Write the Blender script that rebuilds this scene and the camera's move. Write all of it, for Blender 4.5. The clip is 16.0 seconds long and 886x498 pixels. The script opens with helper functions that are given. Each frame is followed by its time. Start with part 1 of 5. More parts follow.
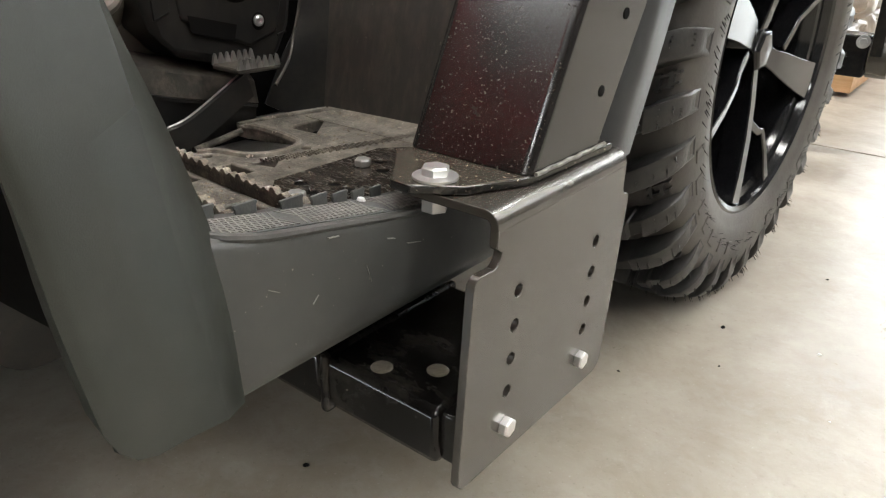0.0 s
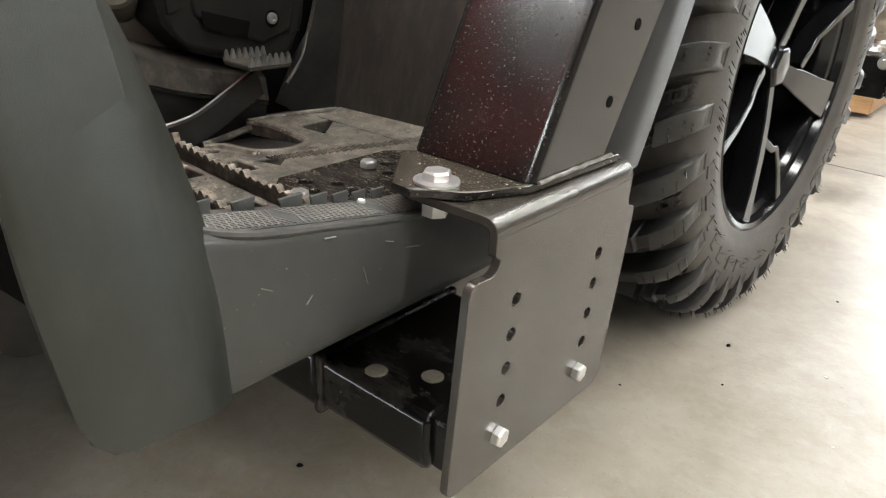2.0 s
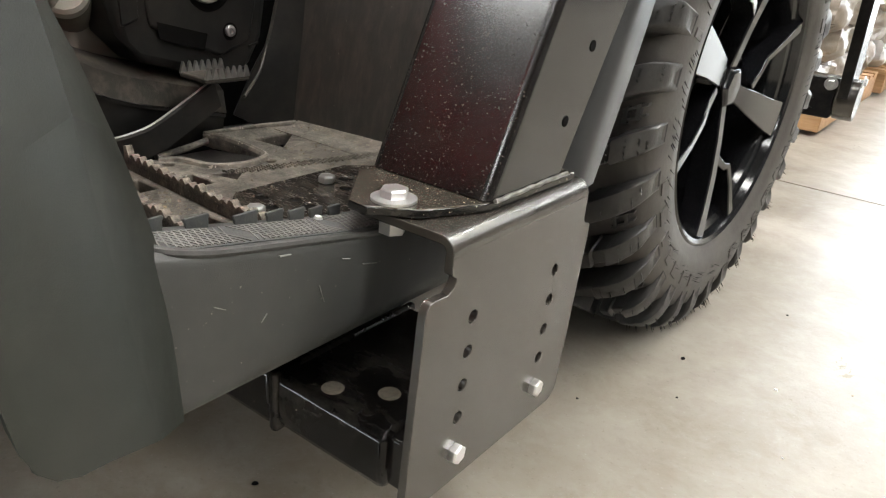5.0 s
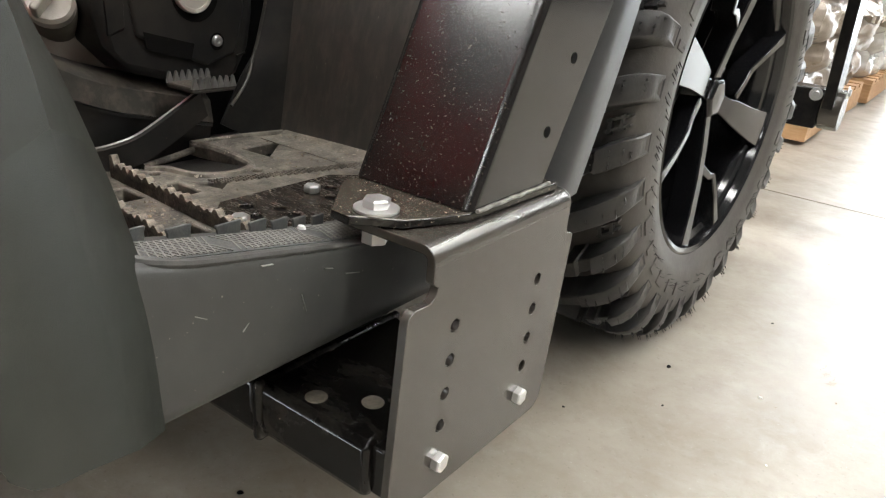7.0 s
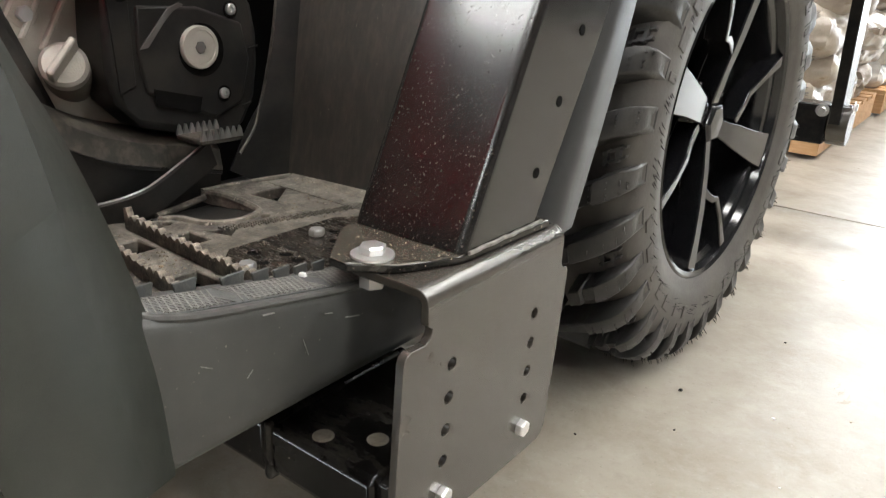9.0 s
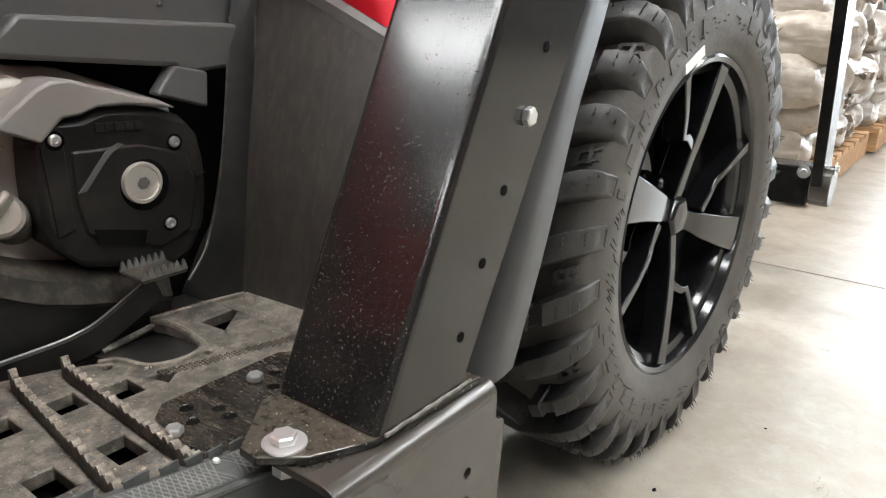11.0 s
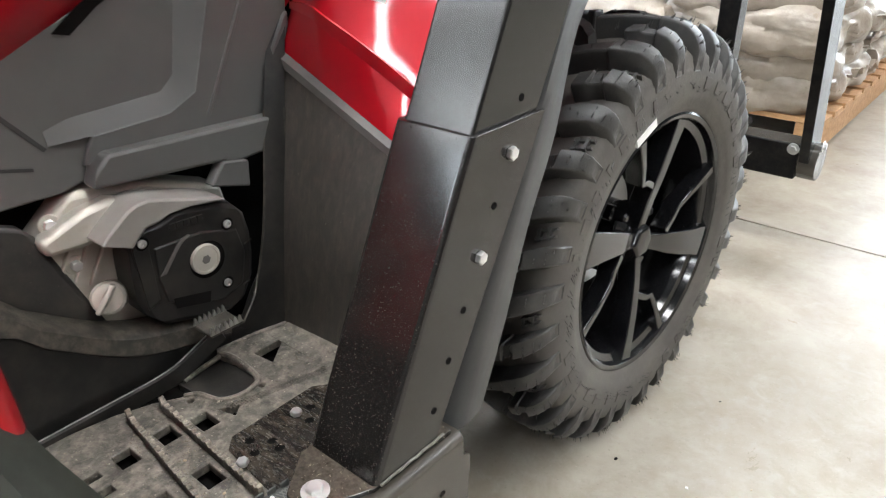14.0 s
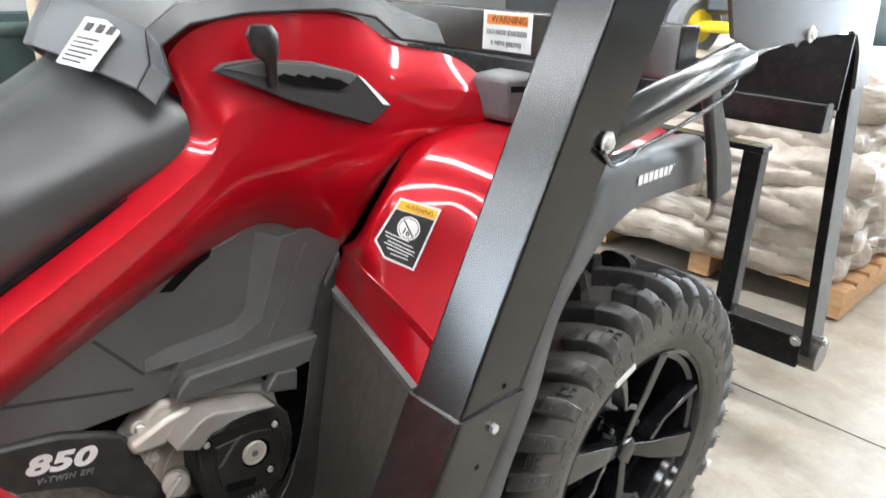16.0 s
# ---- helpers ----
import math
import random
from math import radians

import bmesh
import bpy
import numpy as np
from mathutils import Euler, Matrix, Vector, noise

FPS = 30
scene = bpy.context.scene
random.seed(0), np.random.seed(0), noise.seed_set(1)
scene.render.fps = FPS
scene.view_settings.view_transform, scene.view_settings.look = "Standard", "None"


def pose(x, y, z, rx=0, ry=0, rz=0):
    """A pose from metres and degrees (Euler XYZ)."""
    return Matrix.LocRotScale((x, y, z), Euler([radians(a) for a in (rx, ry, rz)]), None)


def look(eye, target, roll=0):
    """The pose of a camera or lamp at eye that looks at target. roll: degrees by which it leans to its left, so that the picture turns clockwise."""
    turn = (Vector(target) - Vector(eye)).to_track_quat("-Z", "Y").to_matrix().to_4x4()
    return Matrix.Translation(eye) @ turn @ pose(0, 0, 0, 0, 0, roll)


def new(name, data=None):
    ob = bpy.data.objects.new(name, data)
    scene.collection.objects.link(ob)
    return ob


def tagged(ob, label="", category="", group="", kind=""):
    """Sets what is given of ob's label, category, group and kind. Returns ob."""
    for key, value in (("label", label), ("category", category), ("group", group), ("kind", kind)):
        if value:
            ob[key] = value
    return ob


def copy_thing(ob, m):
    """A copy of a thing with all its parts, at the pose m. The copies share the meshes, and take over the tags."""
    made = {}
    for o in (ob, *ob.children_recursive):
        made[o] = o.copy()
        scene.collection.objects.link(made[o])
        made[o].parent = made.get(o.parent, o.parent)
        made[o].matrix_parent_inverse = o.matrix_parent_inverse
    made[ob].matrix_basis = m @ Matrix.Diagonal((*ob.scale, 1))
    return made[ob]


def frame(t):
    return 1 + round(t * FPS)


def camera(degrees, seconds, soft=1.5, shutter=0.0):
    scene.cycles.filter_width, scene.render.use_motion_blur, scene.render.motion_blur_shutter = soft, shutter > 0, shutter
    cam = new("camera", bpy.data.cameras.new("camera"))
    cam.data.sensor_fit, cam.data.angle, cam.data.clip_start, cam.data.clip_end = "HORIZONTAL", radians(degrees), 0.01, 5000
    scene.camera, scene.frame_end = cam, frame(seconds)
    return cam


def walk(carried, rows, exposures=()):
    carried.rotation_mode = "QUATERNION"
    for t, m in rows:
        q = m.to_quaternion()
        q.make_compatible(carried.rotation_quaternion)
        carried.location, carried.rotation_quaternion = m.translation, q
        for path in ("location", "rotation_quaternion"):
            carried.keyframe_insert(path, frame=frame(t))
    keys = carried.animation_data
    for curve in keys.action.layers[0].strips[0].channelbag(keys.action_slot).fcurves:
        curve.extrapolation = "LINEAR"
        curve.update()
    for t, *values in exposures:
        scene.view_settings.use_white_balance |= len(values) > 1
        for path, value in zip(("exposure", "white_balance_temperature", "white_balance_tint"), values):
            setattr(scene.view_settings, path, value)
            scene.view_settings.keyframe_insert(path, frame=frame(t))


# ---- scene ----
cam = camera(63.8, 16.0, soft=1.2, shutter=0.3)
PATH = [
    (0, (0.7, -0.339, 0.48), (-0.396, 1.111, -0.353), 1.9),
    (0.5, (0.699, -0.34, 0.48), (-0.4, 1.111, -0.349), 3.4),
    (1, (0.699, -0.34, 0.48), (-0.403, 1.106, -0.353), 3.2),
    (1.5, (0.701, -0.334, 0.479), (-0.423, 1.101, -0.345), 3.5),
    (2, (0.704, -0.331, 0.479), (-0.422, 1.102, -0.343), 3.9),
    (2.5, (0.701, -0.332, 0.482), (-0.415, 1.106, -0.346), 4.7),
    (3, (0.703, -0.332, 0.48), (-0.405, 1.118, -0.337), 4.5),
    (3.5, (0.706, -0.333, 0.483), (-0.388, 1.133, -0.325), 5.5),
    (4, (0.704, -0.332, 0.483), (-0.368, 1.153, -0.319), 5.7),
    (6.5, (0.711, -0.326, 0.484), (-0.333, 1.196, -0.285), 5.5),
    (7, (0.712, -0.328, 0.486), (-0.328, 1.2, -0.277), 5.7),
    (7.5, (0.711, -0.33, 0.487), (-0.324, 1.206, -0.268), 5.7),
    (8, (0.71, -0.331, 0.488), (-0.323, 1.208, -0.263), 5.2),
    (8.5, (0.715, -0.326, 0.491), (-0.344, 1.206, -0.238), 5.0),
    (9, (0.733, -0.33, 0.505), (-0.372, 1.181, -0.199), 2.9),
    (9.5, (0.749, -0.319, 0.566), (-0.391, 1.178, -0.113), 3.8),
    (10, (0.749, -0.275, 0.591), (-0.385, 1.243, -0.049), 2.4),
    (10.2, (0.748, -0.262, 0.588), (-0.388, 1.259, -0.039), 2.3),
    (12.3, (0.768, -0.283, 0.611), (-0.346, 1.256, -0.015), -1.8),
    (12.5, (0.758, -0.288, 0.605), (-0.344, 1.263, -0.013), -1.9),
    (13, (0.705, -0.253, 0.645), (-0.372, 1.267, -0.081), -1.1),
    (13.5, (0.78, -0.26, 0.744), (-0.351, 1.144, -0.122), -2.5),
    (14, (0.87, -0.315, 0.856), (-0.289, 1.035, -0.058), -0.8),
    (14.5, (0.913, -0.335, 0.888), (-0.282, 1.013, 0.018), 0.9),
    (15, (0.934, -0.366, 0.935), (-0.263, 0.995, 0.089), 2.3),
    (15.5, (0.946, -0.391, 1.054), (-0.265, 0.981, 0.247), 2.8),
    (16, (0.976, -0.347, 1.158), (-0.348, 0.958, 0.42), 2.0),
]
walk(cam, [(t, look(eye, target, roll)) for t, eye, target, roll in PATH],
     exposures=[(0.0, 0.28, 6700, 10), (1.0, 0.34, 6700, 10), (3.0, 0.36, 6700, 10), (4.0, 0.28, 6700, 10), (7.0, 0.30, 6650, 10), (8.5, 0.28, 6650, 10), (9.0, 0.30, 6650, 10), (9.5, 0.55, 6550, 10), (10.2, 0.40, 6500, 10), (12.5, 0.30, 6400, 10), (13.0, 0.32, 6400, 10), (13.5, 0.60, 6350, 10), (14.0, 0.30, 6350, 10), (15.0, 0.30, 6300, 10), (15.5, 0.42, 6250, 10), (16.0, 0.36, 6250, 10)])

# ---- light and surroundings ----
world = bpy.data.worlds.new("world")
scene.world = world
world.use_nodes = True
world.node_tree.nodes["Background"].inputs[0].default_value = (0.9, 0.95, 1.0, 1)
world.node_tree.nodes["Background"].inputs[1].default_value = 0.25

LAMP_WATTS = 200
FRONT_DOOR_WATTS = 260
REAR_DOOR_WATTS = 430
XC = -0.13            # the quad bike's middle line
LEAN_POST = 0.475     # forward run of the lift post for each metre of height
WHEEL = (0.375, 0.665, 0.343)
STEER = 0.053         # the front wheels are turned a little


# ---- materials ----
def surf(name, c1, c2=None, scale=6.0, rough=0.5, metal=0.0, bump=0.0, bscale=300.0, coat=0.0, rvar=0.1,
         dirt=None, dirt_amt=0.0, dirt_scale=20.0, spec=0.5, specks=None, speck_scale=220.0, speck_cut=0.72, streak=None,
         speck_in=(), wear=None):
    """speck_in: (axis, none, full) limits for the specks; wear: (axis, none, full, colour, amount)."""
    m = bpy.data.materials.new(name)
    m.use_nodes = True
    nt = m.node_tree
    n, link = nt.nodes, nt.links.new
    b = n["Principled BSDF"]
    tc = n.new("ShaderNodeTexCoord")
    src = tc.outputs["Object"]
    if streak:
        mp = n.new("ShaderNodeMapping")
        mp.inputs["Scale"].default_value = streak
        link(src, mp.inputs[0])
        src = mp.outputs[0]

    def tex(sc, detail=4.0, rough_=0.6):
        t = n.new("ShaderNodeTexNoise")
        t.inputs["Scale"].default_value, t.inputs["Detail"].default_value, t.inputs["Roughness"].default_value = sc, detail, rough_
        link(src, t.inputs["Vector"])
        return t.outputs["Fac"]

    def ramp(fac, lo, hi):
        r = n.new("ShaderNodeMapRange")
        r.inputs["From Min"].default_value, r.inputs["From Max"].default_value = lo, hi
        link(fac, r.inputs["Value"])
        return r.outputs["Result"]

    def mix(fac, a, c):
        x = n.new("ShaderNodeMix")
        x.data_type = "RGBA"
        link(fac, x.inputs["Factor"])
        for v, s in ((a, x.inputs["A"]), (c, x.inputs["B"])):
            if isinstance(v, tuple):
                s.default_value = (*v, 1)
            else:
                link(v, s)
        return x.outputs["Result"]

    col = mix(ramp(tex(scale), 0.35, 0.65), c1, c2 or c1)
    if dirt:
        mul = n.new("ShaderNodeMath")
        mul.operation = "MULTIPLY"
        link(ramp(tex(dirt_scale, 8.0, 0.7), 0.45, 0.7), mul.inputs[0])
        mul.inputs[1].default_value = dirt_amt
        col = mix(mul.outputs[0], col, dirt)
    def times(a, c):
        x = n.new("ShaderNodeMath")
        x.operation = "MULTIPLY"
        for v, s in ((a, x.inputs[0]), (c, x.inputs[1])):
            if isinstance(v, float):
                s.default_value = v
            else:
                link(v, s)
        return x.outputs[0]

    def along(axis, lo, hi):
        s = n.new("ShaderNodeSeparateXYZ")
        link(tc.outputs["Object"], s.inputs[0])
        return ramp(s.outputs["XYZ".index(axis)], lo, hi)

    if wear:
        axis, lo, hi, tone, amount = wear
        col = mix(times(times(along(axis, lo, hi), ramp(tex(160.0, 6.0, 0.7), 0.25, 0.6)), amount), col, tone)
    if specks:
        amt = ramp(tex(speck_scale, 2.0, 0.5), speck_cut, speck_cut + 0.05)
        if speck_in:
            amt = times(amt, ramp(tex(30.0, 3.0, 0.6), 0.20, 0.60))
        for axis, lo, hi in speck_in:
            amt = times(amt, along(axis, lo, hi))
        col = mix(amt, col, specks)
    link(col, b.inputs["Base Color"])
    rr = n.new("ShaderNodeMapRange")
    rr.inputs["To Min"].default_value, rr.inputs["To Max"].default_value = rough - rvar, rough + rvar
    link(tex(scale * 5, 6.0), rr.inputs["Value"])
    link(rr.outputs["Result"], b.inputs["Roughness"])
    b.inputs["Metallic"].default_value = metal
    b.inputs["Coat Weight"].default_value = coat
    b.inputs["Coat Roughness"].default_value = 0.06
    b.inputs["Specular IOR Level"].default_value = spec
    if bump:
        bp = n.new("ShaderNodeBump")
        bp.inputs["Strength"].default_value = bump
        bp.inputs["Distance"].default_value = 0.002
        link(tex(bscale, 3.0), bp.inputs["Height"])
        link(bp.outputs[0], b.inputs["Normal"])
    return m


def glow(name, colour, strength):
    m = bpy.data.materials.new(name)
    m.use_nodes = True
    b = m.node_tree.nodes["Principled BSDF"]
    b.inputs["Base Color"].default_value = (*colour, 1)
    b.inputs["Emission Color"].default_value = (*colour, 1)
    b.inputs["Emission Strength"].default_value = strength
    return m


def concrete():
    """Power-floated concrete: cloudy tone, brown stains, fine grit, and worn patches of gloss."""
    m = bpy.data.materials.new("worn_concrete")
    m.use_nodes = True
    nt = m.node_tree
    n, link = nt.nodes, nt.links.new
    b = n["Principled BSDF"]
    tc = n.new("ShaderNodeTexCoord")

    def tex(sc, detail, rough, lo, hi, off=0.0, distort=0.0):
        mp = n.new("ShaderNodeMapping")
        mp.inputs["Location"].default_value = (off, off * 0.7, 0)
        link(tc.outputs["Object"], mp.inputs[0])
        t = n.new("ShaderNodeTexNoise")
        t.inputs["Scale"].default_value, t.inputs["Detail"].default_value, t.inputs["Roughness"].default_value, t.inputs["Distortion"].default_value = sc, detail, rough, distort
        link(mp.outputs[0], t.inputs["Vector"])
        r = n.new("ShaderNodeMapRange")
        r.inputs["From Min"].default_value, r.inputs["From Max"].default_value = lo, hi
        link(t.outputs["Fac"], r.inputs["Value"])
        return r.outputs["Result"]

    def mix(fac, amount, a, c, kind="MIX"):
        k = n.new("ShaderNodeMath")
        k.operation = "MULTIPLY"
        link(fac, k.inputs[0])
        k.inputs[1].default_value = amount
        x = n.new("ShaderNodeMix")
        x.data_type, x.blend_type = "RGBA", kind
        link(k.outputs[0], x.inputs["Factor"])
        for v, s in ((a, x.inputs["A"]), (c, x.inputs["B"])):
            if isinstance(v, tuple):
                s.default_value = (*v, 1)
            else:
                link(v, s)
        return x.outputs["Result"]

    col = mix(tex(1.7, 5, 0.6, 0.35, 0.65), 1.0, (0.290, 0.257, 0.208), (0.365, 0.335, 0.288))
    col = mix(tex(5.5, 8, 0.68, 0.41, 0.70, 3.1, 0.3), 0.58, col, (0.165, 0.122, 0.078))
    col = mix(tex(19.0, 6, 0.7, 0.50, 0.72, 1.7, 0.8), 0.26, col, (0.44, 0.42, 0.385))
    col = mix(tex(34.0, 5, 0.7, 0.55, 0.74, 8.3), 0.26, col, (0.15, 0.12, 0.09))
    col = mix(tex(160.0, 3, 0.6, 0.62, 0.74, 5.0), 0.35, col, (0.12, 0.095, 0.07))
    col = mix(tex(240.0, 2, 0.6, 0.66, 0.76, 2.0), 0.30, col, (0.55, 0.52, 0.47))
    link(col, b.inputs["Base Color"])
    gl = n.new("ShaderNodeMapRange")
    gl.inputs["To Min"].default_value, gl.inputs["To Max"].default_value = 0.25, 0.50
    link(tex(6.5, 10, 0.72, 0.30, 0.68, 4.4, 0.5), gl.inputs["Value"])
    link(gl.outputs["Result"], b.inputs["Roughness"])
    bp = n.new("ShaderNodeBump")
    bp.inputs["Strength"].default_value, bp.inputs["Distance"].default_value = 0.22, 0.002
    link(tex(48.0, 6, 0.65, 0.0, 1.0, 6.0), bp.inputs["Height"])
    link(bp.outputs[0], b.inputs["Normal"])
    return m


DUST = (0.30, 0.24, 0.17)
M_POWDER = surf("satin_black_powder_coat", (0.042, 0.0365, 0.0305), (0.050, 0.0435, 0.0365), 9, 0.24, rvar=0.02, spec=0.9, dirt=DUST, dirt_amt=0.03, dirt_scale=35)
M_SLEEVE = surf("dusty_black_powder_coat", (0.010, 0.0088, 0.0086), (0.013, 0.0112, 0.0106), 14, 0.17, rvar=0.02, spec=0.62, dirt=(0.16, 0.13, 0.105), dirt_amt=0.07, dirt_scale=40, specks=(0.125, 0.11, 0.094), speck_scale=480, speck_cut=0.655, streak=(1.0, 1.0, 1.3), speck_in=(("Z", 0.68, 0.42), ("X", 0.4905, 0.4885)))
M_GLOSSBLK = surf("gloss_black_paint", (0.008, 0.008, 0.009), (0.011, 0.011, 0.011), 12, 0.22, spec=0.25, dirt=DUST, dirt_amt=0.04, dirt_scale=40)
M_PLASTIC = surf("black_moulded_plastic", (0.018, 0.0175, 0.017), (0.026, 0.025, 0.023), 18, 0.42, bump=0.15, bscale=1400, spec=0.6, dirt=DUST, dirt_amt=0.09, dirt_scale=24, specks=(0.30, 0.27, 0.23), speck_scale=520, speck_cut=0.755)
M_WALLPL = surf("streaked_black_plastic", (0.036, 0.0328, 0.0288), (0.047, 0.0425, 0.0370), 5, 0.42, bump=0.15, bscale=900, spec=0.55, dirt=DUST, dirt_amt=0.13, dirt_scale=14, streak=(8, 8, 2.0), specks=(0.26, 0.23, 0.19), speck_scale=42, speck_cut=0.745)
M_FENDER = surf("grey_green_moulded_plastic", (0.0185, 0.0205, 0.0160), (0.0225, 0.0245, 0.0192), 10, 0.50, bump=0.15, bscale=1800, spec=0.4, dirt=(0.10, 0.095, 0.08), dirt_amt=0.08, dirt_scale=30)
M_ROCKER = surf("scuffed_black_plastic", (0.046, 0.0465, 0.045), (0.060, 0.060, 0.057), 12, 0.46, bump=0.12, bscale=1500, spec=0.55, dirt=(0.11, 0.11, 0.10), dirt_amt=0.12, dirt_scale=45, specks=(0.24, 0.22, 0.19), speck_scale=420, speck_cut=0.73)
M_FOOT = surf("dusty_footwell_plastic", (0.062, 0.0565, 0.0485), (0.162, 0.145, 0.1225), 48, 0.40, bump=0.45, bscale=420, rvar=0.14, dirt=(0.47, 0.42, 0.345), dirt_amt=0.58, dirt_scale=64, wear=("Z", 0.2885, 0.297, (0.40, 0.35, 0.28), 0.5), specks=(0.55, 0.49, 0.41), speck_scale=240, speck_cut=0.685)
M_GREY = surf("charcoal_grey_plastic", (0.088, 0.089, 0.086), (0.104, 0.104, 0.100), 8, 0.40, bump=0.10, bscale=1700, spec=0.7, dirt=(0.2, 0.18, 0.15), dirt_amt=0.06)
M_GREYLT = surf("mid_grey_plastic", (0.17, 0.175, 0.18), (0.20, 0.205, 0.21), 9, 0.4, bump=0.1, bscale=1500)
M_SEAT = surf("black_vinyl", (0.028, 0.028, 0.029), (0.036, 0.036, 0.036), 6, 0.36, bump=0.10, bscale=500, spec=0.8)
M_RED = surf("red_metallic_paint", (0.42, 0.0012, 0.0095), (0.48, 0.0015, 0.0115), 4, 0.34, metal=0.3, coat=1.0, rvar=0.04, spec=0.3)
M_RUBBER = surf("tyre_rubber", (0.022, 0.0220, 0.0222), (0.034, 0.0333, 0.0325), 20, 0.42, bump=0.2, bscale=240, dirt=(0.13, 0.115, 0.10), dirt_amt=0.25, dirt_scale=22)
M_SIDEWALL = surf("dusty_tyre_sidewall", (0.064, 0.058, 0.053), (0.088, 0.080, 0.072), 12, 0.58, bump=0.2, bscale=200, dirt=(0.14, 0.125, 0.10), dirt_amt=0.35, dirt_scale=14)
M_RIM = surf("gloss_black_alloy", (0.006, 0.006, 0.007), (0.009, 0.009, 0.010), 20, 0.14, coat=0.0, rvar=0.04, spec=0.6)
M_ZINC = surf("zinc_plated_steel", (0.72, 0.72, 0.71), (0.80, 0.80, 0.79), 20, 0.33, metal=0.8, rvar=0.03)
M_ALU = surf("cast_aluminium", (0.47, 0.44, 0.385), (0.60, 0.575, 0.515), 30, 0.42, metal=0.35, bump=0.15, bscale=500, dirt=(0.30, 0.235, 0.16), dirt_amt=0.35, dirt_scale=30)
M_COVER = surf("black_engine_cover", (0.011, 0.011, 0.0108), (0.017, 0.0165, 0.016), 20, 0.34, bump=0.12, bscale=900, dirt=DUST, dirt_amt=0.05)
M_CONSOLE = surf("console_grey_plastic", (0.050, 0.050, 0.051), (0.062, 0.062, 0.063), 9, 0.48, bump=0.1, bscale=1500)
M_DUSTY = surf("dust_covered_black_steel", (0.008, 0.0075, 0.007), (0.012, 0.011, 0.010), 40, 0.22, spec=0.6, dirt=(0.24, 0.20, 0.155), dirt_amt=0.10, dirt_scale=120, wear=("Z", 0.3392, 0.3399, (0.15, 0.125, 0.095), 0.45), specks=(0.40, 0.35, 0.28), speck_scale=420, speck_cut=0.68)
M_FLARE = surf("dark_grey_flare_plastic", (0.034, 0.035, 0.036), (0.044, 0.044, 0.044), 8, 0.40, bump=0.1, bscale=1700, dirt=(0.2, 0.18, 0.15), dirt_amt=0.05)
M_CHROME = surf("dark_polished_ram", (0.10, 0.10, 0.10), (0.13, 0.13, 0.13), 10, 0.22, metal=0.8, rvar=0.05)
M_FLOOR = concrete()
M_WOOD = surf("pallet_softwood", (0.36, 0.20, 0.09), (0.50, 0.30, 0.15), 10, 0.7, bump=0.4, bscale=120, streak=(1, 6, 6))
M_BAG = surf("plastic_wrapped_sacks", (0.30, 0.252, 0.205), (0.46, 0.40, 0.335), 6, 0.30, bump=1.0, bscale=34, coat=0.35, rvar=0.1, dirt=(0.17, 0.135, 0.105), dirt_amt=0.6, dirt_scale=8)
M_WALL = surf("pale_metal_cladding", (0.32, 0.32, 0.31), (0.38, 0.38, 0.37), 0.8, 0.6)
M_CEIL = surf("dark_ceiling_deck", (0.10, 0.10, 0.10), (0.14, 0.14, 0.138), 0.8, 0.7)
M_WHITE = surf("white_vinyl_print", (0.80, 0.80, 0.78), (0.84, 0.84, 0.82), 20, 0.35)
M_BLACKINK = surf("black_print", (0.015, 0.015, 0.015), (0.02, 0.02, 0.02), 20, 0.35)
M_ORANGE = surf("orange_print", (0.85, 0.22, 0.03), (0.88, 0.25, 0.04), 20, 0.35)
M_AMBER = surf("amber_print", (0.90, 0.45, 0.02), (0.92, 0.48, 0.03), 20, 0.35)
M_YELLOW = surf("yellow_paint", (0.75, 0.55, 0.02), (0.82, 0.62, 0.04), 12, 0.4)
M_SHADE_DIRT = surf("black_shade_and_dirt", (0.005, 0.005, 0.005), (0.008, 0.0075, 0.007), 20, 0.9, spec=0.05)
M_GREEN = surf("dark_teal_paint", (0.03, 0.05, 0.05), (0.04, 0.065, 0.06), 3, 0.35)
M_TAN = surf("raw_timber", (0.42, 0.32, 0.22), (0.52, 0.41, 0.29), 8, 0.7, bump=0.3, bscale=90, streak=(6, 6, 1))
M_GRIP = surf("worn_grey_plastic", (0.17, 0.168, 0.158), (0.27, 0.262, 0.24), 60, 0.5, bump=0.2, bscale=900)
M_DUSTEDGE = surf("settled_dust", (0.20, 0.172, 0.135), (0.40, 0.35, 0.285), 60, 0.8, bump=0.6, bscale=500)
M_GRIPPL = surf("scratched_black_plate", (0.012, 0.010, 0.009), (0.036, 0.030, 0.024), 30, 0.26, spec=0.8, dirt=(0.26, 0.215, 0.16), dirt_amt=0.28, dirt_scale=34, streak=(1.0, 3.0, 1.0), specks=(0.45, 0.39, 0.30), speck_scale=230, speck_cut=0.72)
M_BEAM = surf("gloss_black_beam_paint", (0.006, 0.0055, 0.005), (0.009, 0.008, 0.0075), 12, 0.18, rvar=0.05, spec=0.35, dirt=(0.24, 0.215, 0.18), dirt_amt=0.17, dirt_scale=16, streak=(1.0, 2.2, 1.0), specks=(0.34, 0.30, 0.24), speck_scale=260, speck_cut=0.75)
M_WORN = surf("worn_bare_steel", (0.42, 0.41, 0.39), (0.58, 0.57, 0.55), 60, 0.35, metal=0.9, rvar=0.10)
M_WRAP = surf("clear_stretch_wrap_goods", (0.55, 0.54, 0.52), (0.78, 0.77, 0.75), 8, 0.18, bump=1.0, bscale=26, coat=0.7, rvar=0.1, dirt=(0.40, 0.36, 0.32), dirt_amt=0.5, dirt_scale=9)
